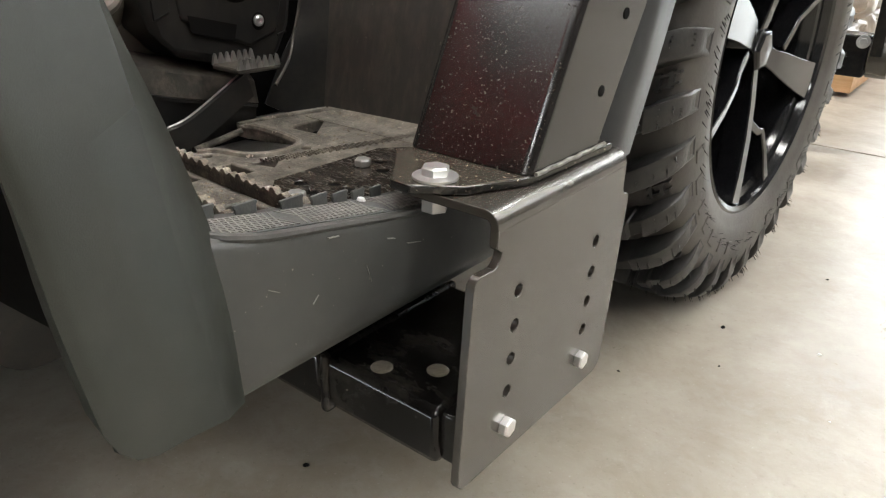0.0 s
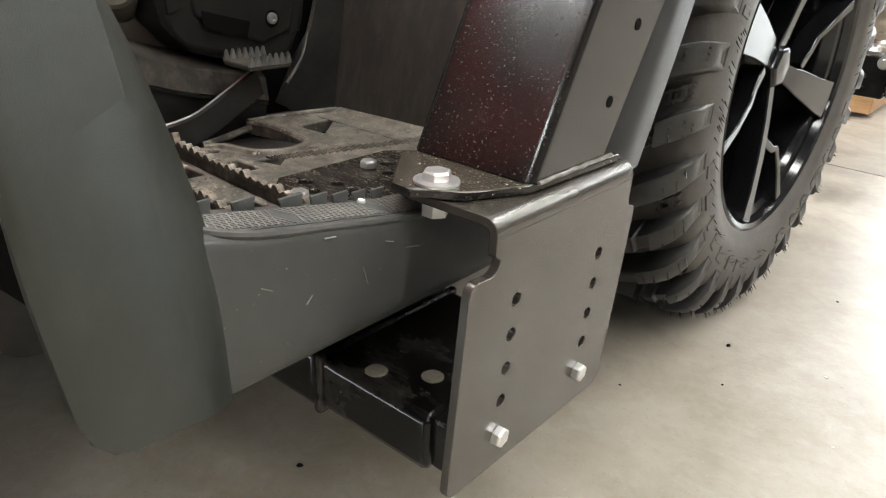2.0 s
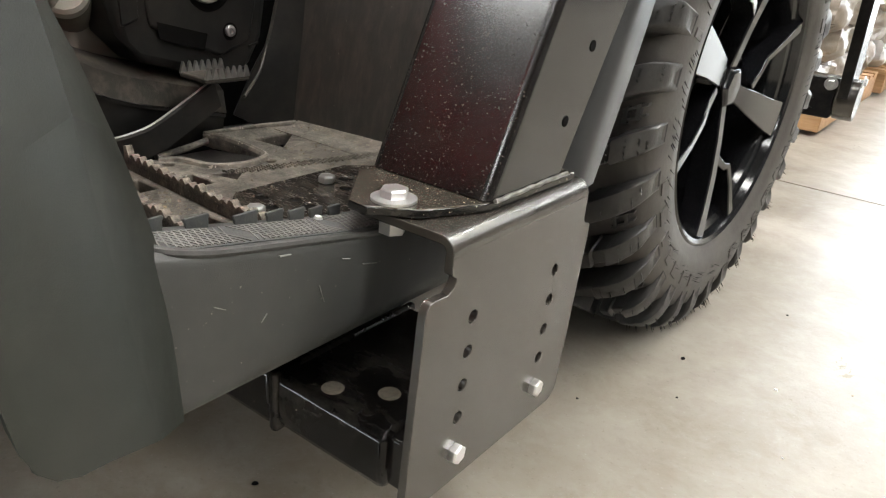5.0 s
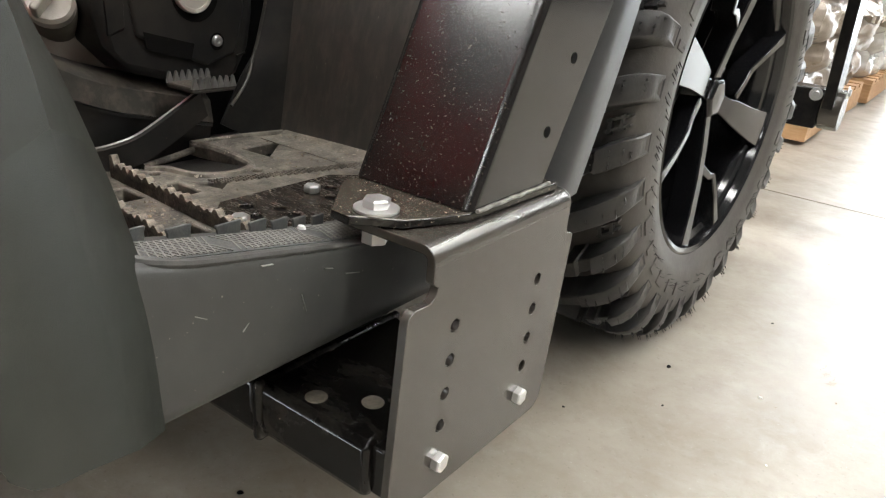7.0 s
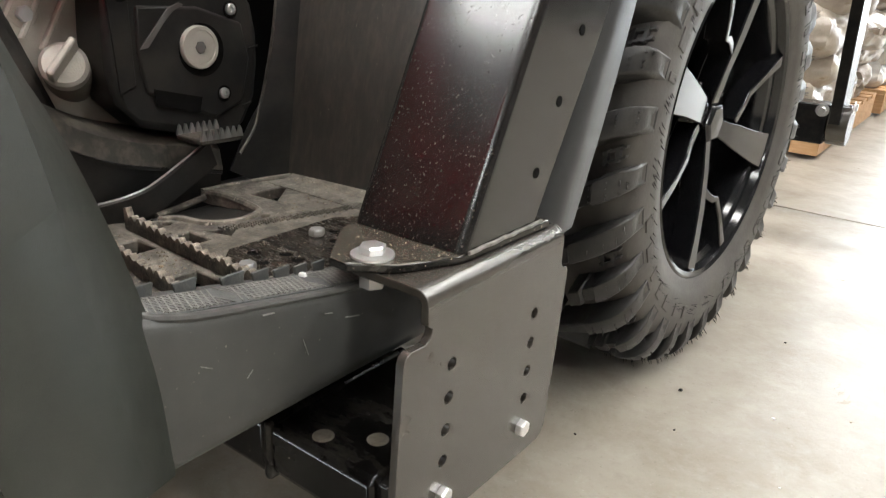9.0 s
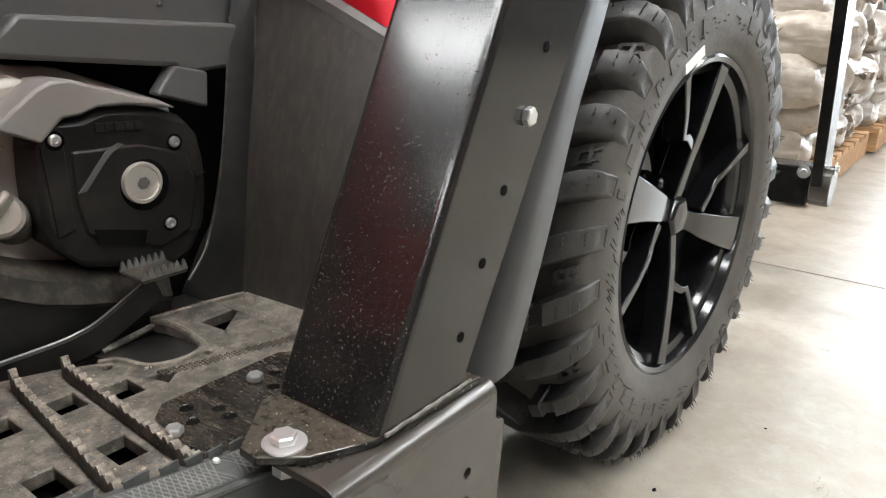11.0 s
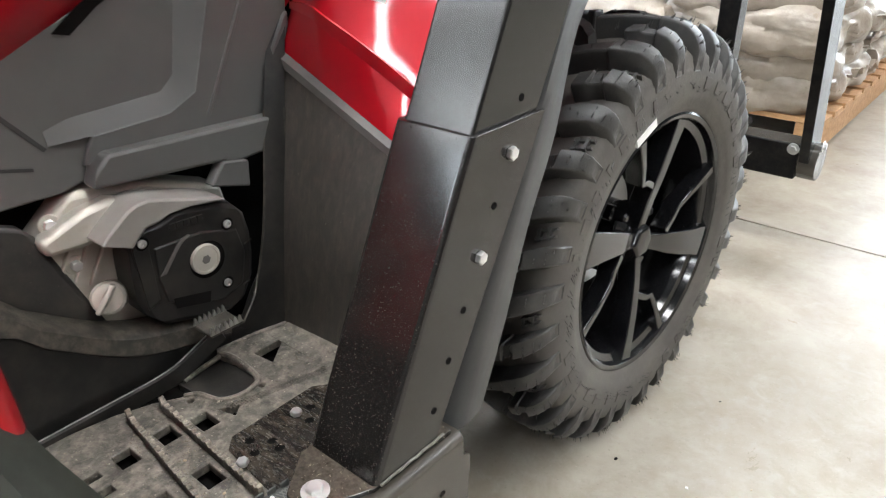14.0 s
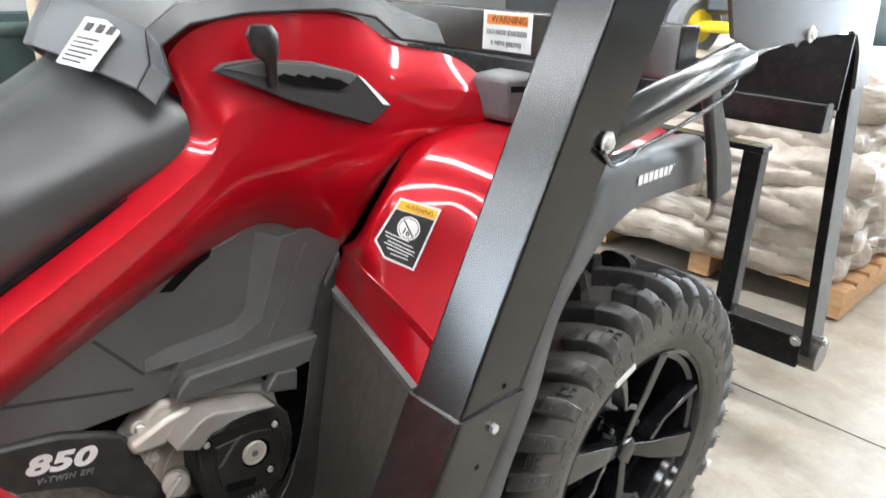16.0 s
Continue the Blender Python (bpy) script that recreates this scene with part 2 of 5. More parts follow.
M_WALLDK = surf("dark_metal_cladding", (0.07, 0.07, 0.07), (0.09, 0.09, 0.088), 0.8, 0.6)
M_RUBEDGE = surf("pale_grey_plastic_edge", (0.055, 0.055, 0.052), (0.085, 0.083, 0.078), 70, 0.5, bump=0.15, bscale=900)
M_SILL = surf("dusty_sill_plastic", (0.030, 0.0275, 0.0230), (0.052, 0.0465, 0.0380), 30, 0.5, bump=0.3, bscale=600, dirt=(0.20, 0.17, 0.13), dirt_amt=0.4, dirt_scale=60)
M_PEG = surf("black_peg_plastic", (0.022, 0.019, 0.0165), (0.050, 0.044, 0.037), 60, 0.45, bump=0.6, bscale=420, dirt=(0.40, 0.345, 0.27), dirt_amt=0.40, dirt_scale=80, wear=("Z", 0.295, 0.303, (0.46, 0.40, 0.32), 0.85), specks=(0.55, 0.48, 0.38), speck_scale=260, speck_cut=0.68)
M_POST = surf("gloss_black_post_paint", (0.010, 0.0095, 0.0088), (0.014, 0.0132, 0.0122), 9, 0.23, rvar=0.03, spec=0.55, streak=(1, 1, 0.3))
M_TRIM = surf("dark_console_trim", (0.030, 0.030, 0.031), (0.038, 0.038, 0.038), 9, 0.46, bump=0.1, bscale=1500)
M_PLUG = surf("dusty_hole_plug", (0.20, 0.165, 0.12), (0.34, 0.29, 0.225), 160, 0.8, bump=0.6, bscale=600, dirt=(0.06, 0.05, 0.04), dirt_amt=0.6, dirt_scale=110)
M_WELD = surf("dusty_weld", (0.10, 0.09, 0.078), (0.22, 0.205, 0.18), 120, 0.45, metal=0.4, bump=0.4, bscale=600)
M_PAD_SHEEN = surf("blue_grey_worn_pad_sheen", (0.060, 0.064, 0.064), (0.090, 0.095, 0.094), 50, 0.5, bump=0.2, bscale=700, dirt=(0.24, 0.22, 0.19), dirt_amt=0.25, dirt_scale=60)
M_SCRATCH = surf("pale_scratch", (0.22, 0.215, 0.20), (0.34, 0.33, 0.31), 200, 0.6)
M_NECK = surf("brown_grey_casting", (0.13, 0.115, 0.092), (0.19, 0.168, 0.135), 30, 0.5, bump=0.2, bscale=500)
M_RACK = surf("rack_grey_plastic", (0.105, 0.108, 0.112), (0.125, 0.128, 0.132), 9, 0.45, bump=0.1, bscale=1500)
M_COWL = surf("warm_grey_cast_cowl", (0.25, 0.232, 0.215), (0.30, 0.28, 0.262), 14, 0.42, bump=0.08, bscale=1200, spec=0.6, dirt=(0.22, 0.185, 0.145), dirt_amt=0.2, dirt_scale=24)
M_STRIP = surf("grey_brown_rim_strip", (0.105, 0.098, 0.092), (0.135, 0.126, 0.118), 20, 0.5, bump=0.1, bscale=1200)
M_TUBE = glow("led_tube", (0.95, 0.98, 1.0), 25.0)
M_DAY = glow("daylight", (0.84, 0.93, 1.0), 7.0)


# ---- building blocks ----
WORLD = {}


def thing(name, loc, label, category, group="", kind=""):
    ob = new(name)
    ob.empty_display_size = 0.05
    ob.location = loc
    WORLD[ob.name] = Matrix.Translation(loc)
    return tagged(ob, label, category, group, kind)


def place(ob, parent, m=None):
    m = m or Matrix.Identity(4)
    WORLD[ob.name] = m
    ob.matrix_basis = m
    if parent is not None:
        ob.parent = parent
        ob.matrix_parent_inverse = WORLD[parent.name].inverted()
    return ob


def mesh_of(bm, name, material, smooth=True):
    bmesh.ops.recalc_face_normals(bm, faces=bm.faces)
    me = bpy.data.meshes.new(name)
    bm.to_mesh(me)
    bm.free()
    me.materials.append(material)
    if smooth:
        me.polygons.foreach_set("use_smooth", [True] * len(me.polygons))
        me.set_sharp_from_angle(angle=radians(38))
    return me


def part(name, bm, material, parent=None, label="", bevel=0.0, smooth=True, m=None):
    """Links a bmesh as one mesh object under a thing or a part."""
    ob = new(name, mesh_of(bm, name, material, smooth))
    place(ob, parent, m)
    if bevel:
        b = ob.modifiers.new("rounding", "BEVEL")
        b.width, b.segments, b.limit_method, b.angle_limit = bevel, 2, "ANGLE", radians(35)
        b.harden_normals = False
        flat = ob.modifiers.new("flat_faces", "WEIGHTED_NORMAL")
        flat.keep_sharp = True
    if label:
        ob["label"] = label
    return ob


def shared(name, me, parent, m, label=""):
    """A piece on a mesh that alike pieces share."""
    ob = new(name, me)
    place(ob, parent, m)
    if label:
        ob["label"] = label
    return ob


def box(lo, hi, bm=None):
    bm = bm or bmesh.new()
    m = Matrix.Translation([(a + b) / 2 for a, b in zip(lo, hi)]) @ Matrix.Diagonal([*(b - a for a, b in zip(lo, hi)), 1])
    bmesh.ops.create_cube(bm, size=1, matrix=m)
    return bm


def arc(cx, cy, r, a0, a1, n=6):
    return [(cx + r * math.cos(radians(a0 + (a1 - a0) * i / n)), cy + r * math.sin(radians(a0 + (a1 - a0) * i / n))) for i in range(n + 1)]


def circle(cx, cy, r, n=16):
    return [(cx + r * math.cos(2 * math.pi * i / n), cy + r * math.sin(2 * math.pi * i / n)) for i in range(n)]


AXES = {"x": lambda u, v, w: (w, u, v), "y": lambda u, v, w: (u, w, v), "z": lambda u, v, w: (u, v, w)}


def slab(outline, axis, a, b, holes=(), bm=None, warp=None):
    """A flat piece with an outline and holes in the plane across the axis, from a to b along it."""
    bm = bm or bmesh.new()
    f = AXES[axis]
    edges = []
    for loop in (outline, *holes):
        loop = [q for k, q in enumerate(loop) if math.dist(q, loop[k - 1]) > 1e-5]
        vs = [bm.verts.new(f(u, v, a)) for u, v in loop]
        edges += [bm.edges.new((vs[i], vs[(i + 1) % len(vs)])) for i in range(len(vs))]
    got = bmesh.ops.triangle_fill(bm, use_beauty=True, use_dissolve=False, edges=edges)
    faces = [g for g in got["geom"] if isinstance(g, bmesh.types.BMFace)]
    ext = bmesh.ops.extrude_face_region(bm, geom=faces)
    step = Vector(f(0, 0, b)) - Vector(f(0, 0, a))
    bmesh.ops.translate(bm, vec=step, verts=[g for g in ext["geom"] if isinstance(g, bmesh.types.BMVert)])
    if warp:
        for v in bm.verts:
            v.co = warp(v.co)
    return bm


def catmull(pts, n):
    out = []
    p = [Vector(q) for q in pts]
    for i in range(len(p) - 1):
        a, b, c, d = p[max(i - 1, 0)], p[i], p[i + 1], p[min(i + 2, len(p) - 1)]
        for k in range(n):
            t = k / n
            out.append(0.5 * ((2 * b) + (c - a) * t + (2 * a - 5 * b + 4 * c - d) * t * t + (3 * b - a - 3 * c + d) * t ** 3))
    out.append(p[-1])
    return out


def shell(sections, nu=5, nv=5, thick=0.004, sharp=False, mirror=None, bm=None, relax=0):
    """A moulded panel through a few section lines, with thickness."""
    bm = bm or bmesh.new()
    rows = [list(map(Vector, s)) if sharp else catmull(s, nu) for s in sections]
    cols = list(zip(*rows))
    cols = [list(c) if sharp == 2 else catmull(c, nv) for c in cols]
    vs = [[bm.verts.new(q) for q in c] for c in cols]
    faces = [bm.faces.new((vs[i][j], vs[i + 1][j], vs[i + 1][j + 1], vs[i][j + 1])) for i in range(len(vs) - 1) for j in range(len(vs[0]) - 1)]
    bmesh.ops.recalc_face_normals(bm, faces=faces)
    inner = [v for v in bm.verts if not v.is_boundary]
    for _ in range(relax):
        bmesh.ops.smooth_vert(bm, verts=inner, factor=0.5, use_axis_x=True, use_axis_y=True, use_axis_z=True)
    if thick:
        bmesh.ops.solidify(bm, geom=faces, thickness=thick)
    if mirror is not None:
        mirrored(bm, mirror)
    return bm


def mirrored(bm, xc):
    g = bmesh.ops.duplicate(bm, geom=bm.verts[:] + bm.edges[:] + bm.faces[:])
    for v in g["geom"]:
        if isinstance(v, bmesh.types.BMVert):
            v.co.x = 2 * xc - v.co.x
    bmesh.ops.reverse_faces(bm, faces=[q for q in g["geom"] if isinstance(q, bmesh.types.BMFace)])
    return bm


def loft(rings, bm=None, closed=True, caps=True):
    """A skin over rings with equal counts of points."""
    bm = bm or bmesh.new()
    vs = [[bm.verts.new(q) for q in r] for r in rings]
    n = len(vs[0])
    for a, b in zip(vs, vs[1:]):
        for i in range(n if closed else n - 1):
            j = (i + 1) % n
            bm.faces.new((a[i], a[j], b[j], b[i]))
    if caps and closed:
        bm.faces.new(vs[0][::-1])
        bm.faces.new(vs[-1])
    return bm


def pipe(pts, r, n=10, bm=None, smooth=6):
    """A round bar along a line of points."""
    path = catmull(pts, smooth) if smooth else [Vector(p) for p in pts]
    rings = []
    for i, p in enumerate(path):
        d = (path[min(i + 1, len(path) - 1)] - path[max(i - 1, 0)]).normalized()
        q = d.to_track_quat("Z", "Y").to_matrix()
        rings.append([p + q @ Vector((r * math.cos(2 * math.pi * k / n), r * math.sin(2 * math.pi * k / n), 0)) for k in range(n)])
    return loft(rings, bm)


def lathe(profile, m=None, n=32, bm=None):
    """Profile points (radius, along) turned round the local z axis."""
    m = m or Matrix.Identity(4)
    bm = bm or bmesh.new()
    rings = [[m @ Vector((r * math.cos(2 * math.pi * k / n), r * math.sin(2 * math.pi * k / n), z)) for k in range(n)] for r, z in profile]
    return loft(rings, bm)


def toward(loc, axis):
    """A pose at loc whose z axis points along the axis."""
    return Matrix.Translation(loc) @ Vector(axis).to_track_quat("Z", "Y").to_matrix().to_4x4()


def letters(body, size, m, material, parent, name="lettering", depth=0.0004, spacing=1.0, shear=0.0, bold=0.0):
    c = bpy.data.curves.new(name, "FONT")
    c.body, c.size, c.extrude, c.align_x, c.align_y, c.space_character = body, size, depth, "CENTER", "CENTER", spacing
    c.shear, c.offset = shear, bold
    c.materials.append(material)
    ob = new(name, c)
    return place(ob, parent, m)


def bolt_mesh(af, high, washer, name):
    bm = bmesh.new()
    if washer:
        lathe([(0.001, 0), (washer, 0), (washer, 0.0016), (af * 0.6, 0.002), (0.001, 0.002)], n=24, bm=bm)
    r = af / math.sqrt(3)
    z0 = 0.002 if washer else 0.0
    rings = []
    for rr, z in ((0.94, 0.0), (1.0, 0.0008), (1.0, high * 0.82), (0.86, high)):
        rings.append([(r * rr * math.cos(math.pi / 3 * k), r * rr * math.sin(math.pi / 3 * k), z0 + z) for k in range(6)])
    loft(rings, bm)
    lathe([(0.001, z0 + high * 0.9), (af * 0.40, z0 + high * 0.9), (af * 0.40, z0 + high * 1.02), (0.001, z0 + high * 0.97)], n=16, bm=bm)
    return mesh_of(bm, name, M_ZINC)


BOLT = bolt_mesh(0.0125, 0.0062, 0.0, "bolt")
BOLT_W = bolt_mesh(0.0155, 0.0056, 0.0142, "bolt_with_washer")


# ---- the building ----
def building():
    floor = thing("floor", (0, 0, 0), "worn pale concrete workshop floor with a saw-cut joint", "floor", kind="structure")
    slabs = bmesh.new()
    for lo, hi in (((-9, -8, -0.12), (9, 1.617, 0)), ((-9, 1.623, -0.12), (9, 11.2, 0))):
        box(lo, hi, slabs)
    part("slab", slabs, M_FLOOR, floor, bevel=0.0015)
    part("joint_filler", box((-9, 1.610, -0.1), (9, 1.630, -0.004)), M_SHADE_DIRT, floor, "dark dirt in the joint")
    for name, lo, hi in (("wall_west", (-9.2, -8, 0), (-9, 11, 5)), ("wall_east", (9, -8, 0), (9.2, 11, 5))):
        w = part(name, box(lo, hi), M_WALL if "west" in name else M_WALLDK)
        tagged(w, "plain clad workshop wall", "wall", kind="structure")
    for name, y, xa, xb, top, watts in (("wall_south", -8.2, -8.8, -3.2, 4.6, REAR_DOOR_WATTS), ("wall_north", 11.0, -3.4, 3.4, 4.2, FRONT_DOOR_WATTS)):
        w = part(name, slab([(-9.2, 0), (xa, 0), (xa, top), (xb, top), (xb, 0), (9.2, 0), (9.2, 5), (-9.2, 5)], "y", y, y + 0.2), M_WALLDK)
        tagged(w, "dark clad workshop wall with an open roller door", "wall", kind="structure")
        s = 1 if y > 0 else -1
        d = part("backdrop", box((xa - 2, y + s * 2.0, -0.1), (xb + 2, y + s * 2.05, top + 1)), M_DAY)
        tagged(d, "bright daylight outside the open roller door", "daylight", kind="structure")
        lamp = bpy.data.lights.new("door_daylight", "AREA")
        lamp.shape, lamp.size, lamp.size_y, lamp.energy, lamp.color = "RECTANGLE", xb - xa, top, watts, (0.84, 0.93, 1.0)
        o = new("door_daylight", lamp)
        o.matrix_world = look(((xa + xb) / 2, y + 0.1, top / 2), ((xa + xb) / 2, 0, top / 2))
    tagged(part("ceiling", box((-9.2, -8.2, 5), (9.2, 11.2, 5.2)), M_CEIL), "plain dim workshop ceiling", "ceiling", kind="structure")
    first = None
    for y, power, mid in ((-6.2, 0.42, -2.1), (-3.3, 0.42, -2.1), (0.4, 1.0, 1.6), (4.8, 1.05, 1.6), (9.0, 0.95, 1.6)):
        for x in (mid - 4.05, mid - 1.35, mid + 1.35, mid + 4.05):
            loc = (x, y, 4.4)
            if first is None:
                first = thing("ceiling_light", loc, "white four-tube strip light hung below the ceiling", "light", "strip lights under the ceiling")
                part("housing", box((x - 1.33, y - 0.28, 4.43), (x + 1.33, y + 0.28, 4.50)), M_WHITE, first, bevel=0.01)
                for dy in (-0.20, -0.07, 0.07, 0.20):
                    part("tube", lathe([(0.001, -1.3), (0.018, -1.3), (0.018, 1.3), (0.001, 1.3)], toward((x, y + dy, 4.405), (1, 0, 0)), 12), M_TUBE, first)
                part("hanger", box((x - 0.01, y - 0.01, 4.50), (x + 0.01, y + 0.01, 5.0)), M_GREY, first)
            else:
                copy_thing(first, Matrix.Translation(loc))
        lamp = bpy.data.lights.new("strip_light_glow", "AREA")
        lamp.shape, lamp.size, lamp.size_y, lamp.energy, lamp.color = "RECTANGLE", 10.6, 0.5, LAMP_WATTS * power, (1.0, 0.975, 0.93)
        o = new("strip_light_glow", lamp)
        o.matrix_world = pose(mid, y, 4.38)


building()


# ---- the lift frame bolted to the quad bike ----
def leaning(y0, z0, z):
    return y0 + LEAN_POST * (z - z0)


def lift_frame():
    t = thing("lift_frame", (0.46, 0.06, 0.15), "satin black steel lift frame bolted to the footrest", "lift frame")
    # side plate, folded over at its top
    X0, X1 = 0.4965, 0.5025
    out = [(-0.046, 0.150)] + [(0.125, 0.146)] + arc(0.130, 0.160, 0.014, -80, -8, 5) + [(0.150, 0.225), (0.155, 0.290)] + arc(0.149, 0.293, 0.006, 0, 90, 3) \
        + arc(0.149, 0.305, 0.006, 270, 180, 3) + [(0.143, 0.322), (-0.026, 0.322)] + arc(-0.018, 0.314, 0.008, 180, 200, 2) + arc(-0.030, 0.308, 0.009, 0, -80, 5) + arc(-0.040, 0.292, 0.008, 90, 180, 4)
    out[0:1] = arc(-0.046, 0.158, 0.008, 190, 270, 3)
    holes = [circle(0.0015 - 0.0016 * k, 0.2745 - 0.0243 * k, 0.0047, 14) for k in range(4)] + [circle(0.1065 - 0.0014 * k, 0.2730 - 0.0242 * k, 0.0047, 14) for k in range(4)]
    plate = part("side_plate", slab(out, "x", X0, X1, holes), M_POWDER, t, "satin black steel plate with two rows of holes", bevel=0.0012)
    # the fold and the flange
    fold = [(0.5025, 0.3215)] + arc(0.4925, 0.3235, 0.010, 0, 90, 6) + [(0.4300, 0.3335), (0.4300, 0.3275)] + arc(0.4925, 0.3235, 0.004, 90, 0, 4) + [(0.4965, 0.3215)]
    part("folded_flange", slab(fold, "y", -0.026, 0.143), M_POWDER, t, bevel=0.0006)
    # base plate of the post
    base = [(0.396, 0.008), (0.420, -0.024), (0.430, -0.037), (0.446, -0.038), (0.471, -0.018), (0.490, 0.022), (0.494, 0.132), (0.396, 0.132)]
    part("base_plate", slab(base, "z", 0.3340, 0.3400), M_DUSTY, t, "dusty black steel base plate", bevel=0.0012)

    # sleeve: a folded steel channel, the inner post stands in it
    def post(name, xa, xb, r, z0, z1, depth, material, label, holes=(), grow=0.0, off=0.0):
        rings = []
        for z in (z0, z1):
            ya = leaning(0.020 + off, 0.337, z)
            d = depth + grow * (z - z0)
            ring = arc(xb - r, ya + r, r, -90, 0, 4) + [(xb, ya + d), (xb - 0.0045, ya + d)] + [(xb - 0.0045, ya + 0.006), (xa + 0.0045, ya + 0.006), (xa + 0.0045, ya + d), (xa, ya + d)] + arc(xa + r, ya + r, r, 180, 270, 4)
            rings.append([(x, y, z) for x, y in ring])
        return part(name, loft(rings), material, t, label, bevel=0.0006)

    post("post_sleeve", 0.394, 0.4915, 0.0075, 0.3405, 0.652, 0.090, M_SLEEVE, "dusty black steel sleeve with a row of holes", grow=0.09)
    post("post", 0.401, 0.4865, 0.005, 0.42, 1.45, 0.092, M_POST, "gloss black steel post", grow=0.05, off=0.0055)
    hole = mesh_of(lathe([(0.0001, 0), (0.0039, 0), (0.0039, 0.0006), (0.0001, 0.0007)], n=14), "bolt_hole_shade", M_SHADE_DIRT)
    for k in range(7):
        z = 0.380 + 0.0485 * k
        if k in (3, 5):
            continue
        shared("bolt_hole_shade", hole, t, toward((0.4914 if k < 6 else 0.4864, 0.108 + LEAN_POST * (z - 0.380) + 0.006 * k / 7, z), (1, 0, 0)))
    for y, z in ((0.180, 0.527), (0.228, 0.622)):
        shared("bolt", BOLT, t, toward((0.4918, y, z), (1, 0, 0)) @ pose(0, 0, 0, 0, 0, 14))
    for y, z in ((-0.004, 0.1745), (0.1000, 0.1755)):
        shared("bolt", BOLT, t, toward((X1, y, z), (1, 0, 0)) @ pose(0, 0, 0, 0, 0, 20))
    shared("bolt", BOLT_W, t, toward((0.449, -0.017, 0.3402), (0, 0, 1)), "zinc bolt with a wide washer")
    nut = mesh_of(loft([[(0.0085 * math.cos(math.pi / 3 * k), 0.0085 * math.sin(math.pi / 3 * k), z) for k in range(6)] for z in (0, 0.008)]), "nut", M_ZINC)
    shared("nut", nut, t, toward((0.449, -0.017, 0.3274), (0, 0, -1)))
    # cross beam below the footrest
    part("beam_tab", box((0.470, -0.044, 0.160), (0.4962, 0.092, 0.197)), M_BEAM, t, bevel=0.002)
    part("weld_bead", pipe([(0.4925 + 0.0006 * math.sin(k * 2.3), 0.028 + 0.0085 * k, 0.3408 + 0.0005 * math.sin(k * 3.1)) for k in range(12)], 0.0015, 8), M_WELD, t, "pale weld bead along the foot of the sleeve")
    part("cross_beam", box((XC - 0.62, -0.050, 0.157), (0.4820, 0.098, 0.200)), M_BEAM, t, "gloss black square steel beam, scuffed and dusty", bevel=0.006)
    part("inner_beam", box((0.10, -0.0515, 0.1545), (0.378, 0.0995, 0.2012)), M_BEAM, t, "gloss black steel sleeve round the beam", bevel=0.006)
    part("weld_lip", box((0.376, -0.0535, 0.1530), (0.384, 0.1010, 0.2025)), M_BEAM, t, bevel=0.003)
    for x, y in ((0.420, -0.034), (0.452, -0.012)):
        shared("dust_plug", mesh_of(lathe([(0.0001, 0), (0.0080, 0), (0.0072, 0.0007), (0.0001, 0.0010)], n=16), "dust_plug", M_PLUG), t, toward((x, y, 0.2), (0, 0, 1)))
    # ram
    a, b = Vector((0.458, 0.420, 0.954)), Vector((0.458, 0.994, 1.070))
    d = (b - a).normalized()
    L = (b - a).length
    part("ram_barrel", lathe([(0.001, 0.0), (0.027, 0.0), (0.029, 0.003), (0.029, L * 0.70), (0.027, L * 0.71), (0.001, L * 0.71)], toward(a, d), 32), M_CHROME, t, "dark polished steel ram")
    part("ram_rod", lathe([(0.001, L * 0.70), (0.011, L * 0.70), (0.011, L), (0.001, L)], toward(a, d), 16), M_ZINC, t)
    part("ram_eye", lathe([(0.001, -0.02), (0.024, -0.02), (0.024, 0.02), (0.001, 0.02)], toward(b, (1, 0, 0)), 20), M_GLOSSBLK, t, bevel=0.002)
    shared("bolt", BOLT_W, t, toward((0.498, 0.994, 1.070), (1, 0, 0)))
    part("hose", pipe([(0.494, 0.40, 0.950), (0.486, 0.44, 0.925), (0.475, 0.50, 0.924), (0.470, 0.533, 0.932), (0.470, 0.629, 0.949), (0.470, 0.778, 0.985), (0.46, 0.82, 1.02)], 0.0035), M_CHROME, t, "dark braided hose")
    shared("bolt", BOLT_W, t, toward((0.4915, 0.412, 0.960), (1, 0, 0)))
    part("ram_pin", lathe([(0.001, 0), (0.012, 0), (0.012, 0.012), (0.001, 0.012)], toward((0.480, 0.412, 0.960), (1, 0, 0)), 16), M_GLOSSBLK, t)
    # arm with its gusset plate, and the carriage in front
    gus = [(0.60, 1.26), (0.70, 1.075), (0.79, 1.052), (0.98, 1.061), (1.20, 1.068), (1.245, 1.055), (1.275, 1.02), (1.300, 0.95), (1.375, 0.95), (1.345, 1.04), (1.30, 1.26)]
    part("arm_plate", slab(gus, "x", 0.491, 0.498), M_POWDER, t, "black steel arm plate", bevel=0.001)
    leg = []
    for y, z, d in ((1.268, 1.09, 0.075), (1.315, 0.90, 0.078), (1.387, 0.60, 0.090), (1.475, 0.245, 0.092)):
        leg.append([(0.467, y, z), (0.4905, y, z), (0.4905, y + d, z), (0.467, y + d, z)])
    part("arm_leg", loft(leg), M_GLOSSBLK, t, "gloss black flat arm", bevel=0.002)
    back = [(XC - 0.60, 0.915), (0.50, 0.915), (0.50, 1.062), (0.46, 1.060), (0.39, 1.038), (0.31, 1.003), (0.20, 0.985), (XC - 0.60, 0.985)]
    part("back_plate", slab(back, "y", 1.215, 1.223), M_GLOSSBLK, t, "gloss black back plate", bevel=0.001)
    part("carriage_bar", box((XC - 0.645, 1.487, 0.195), (0.462, 1.563, 0.285)), M_GLOSSBLK, t, bevel=0.004)
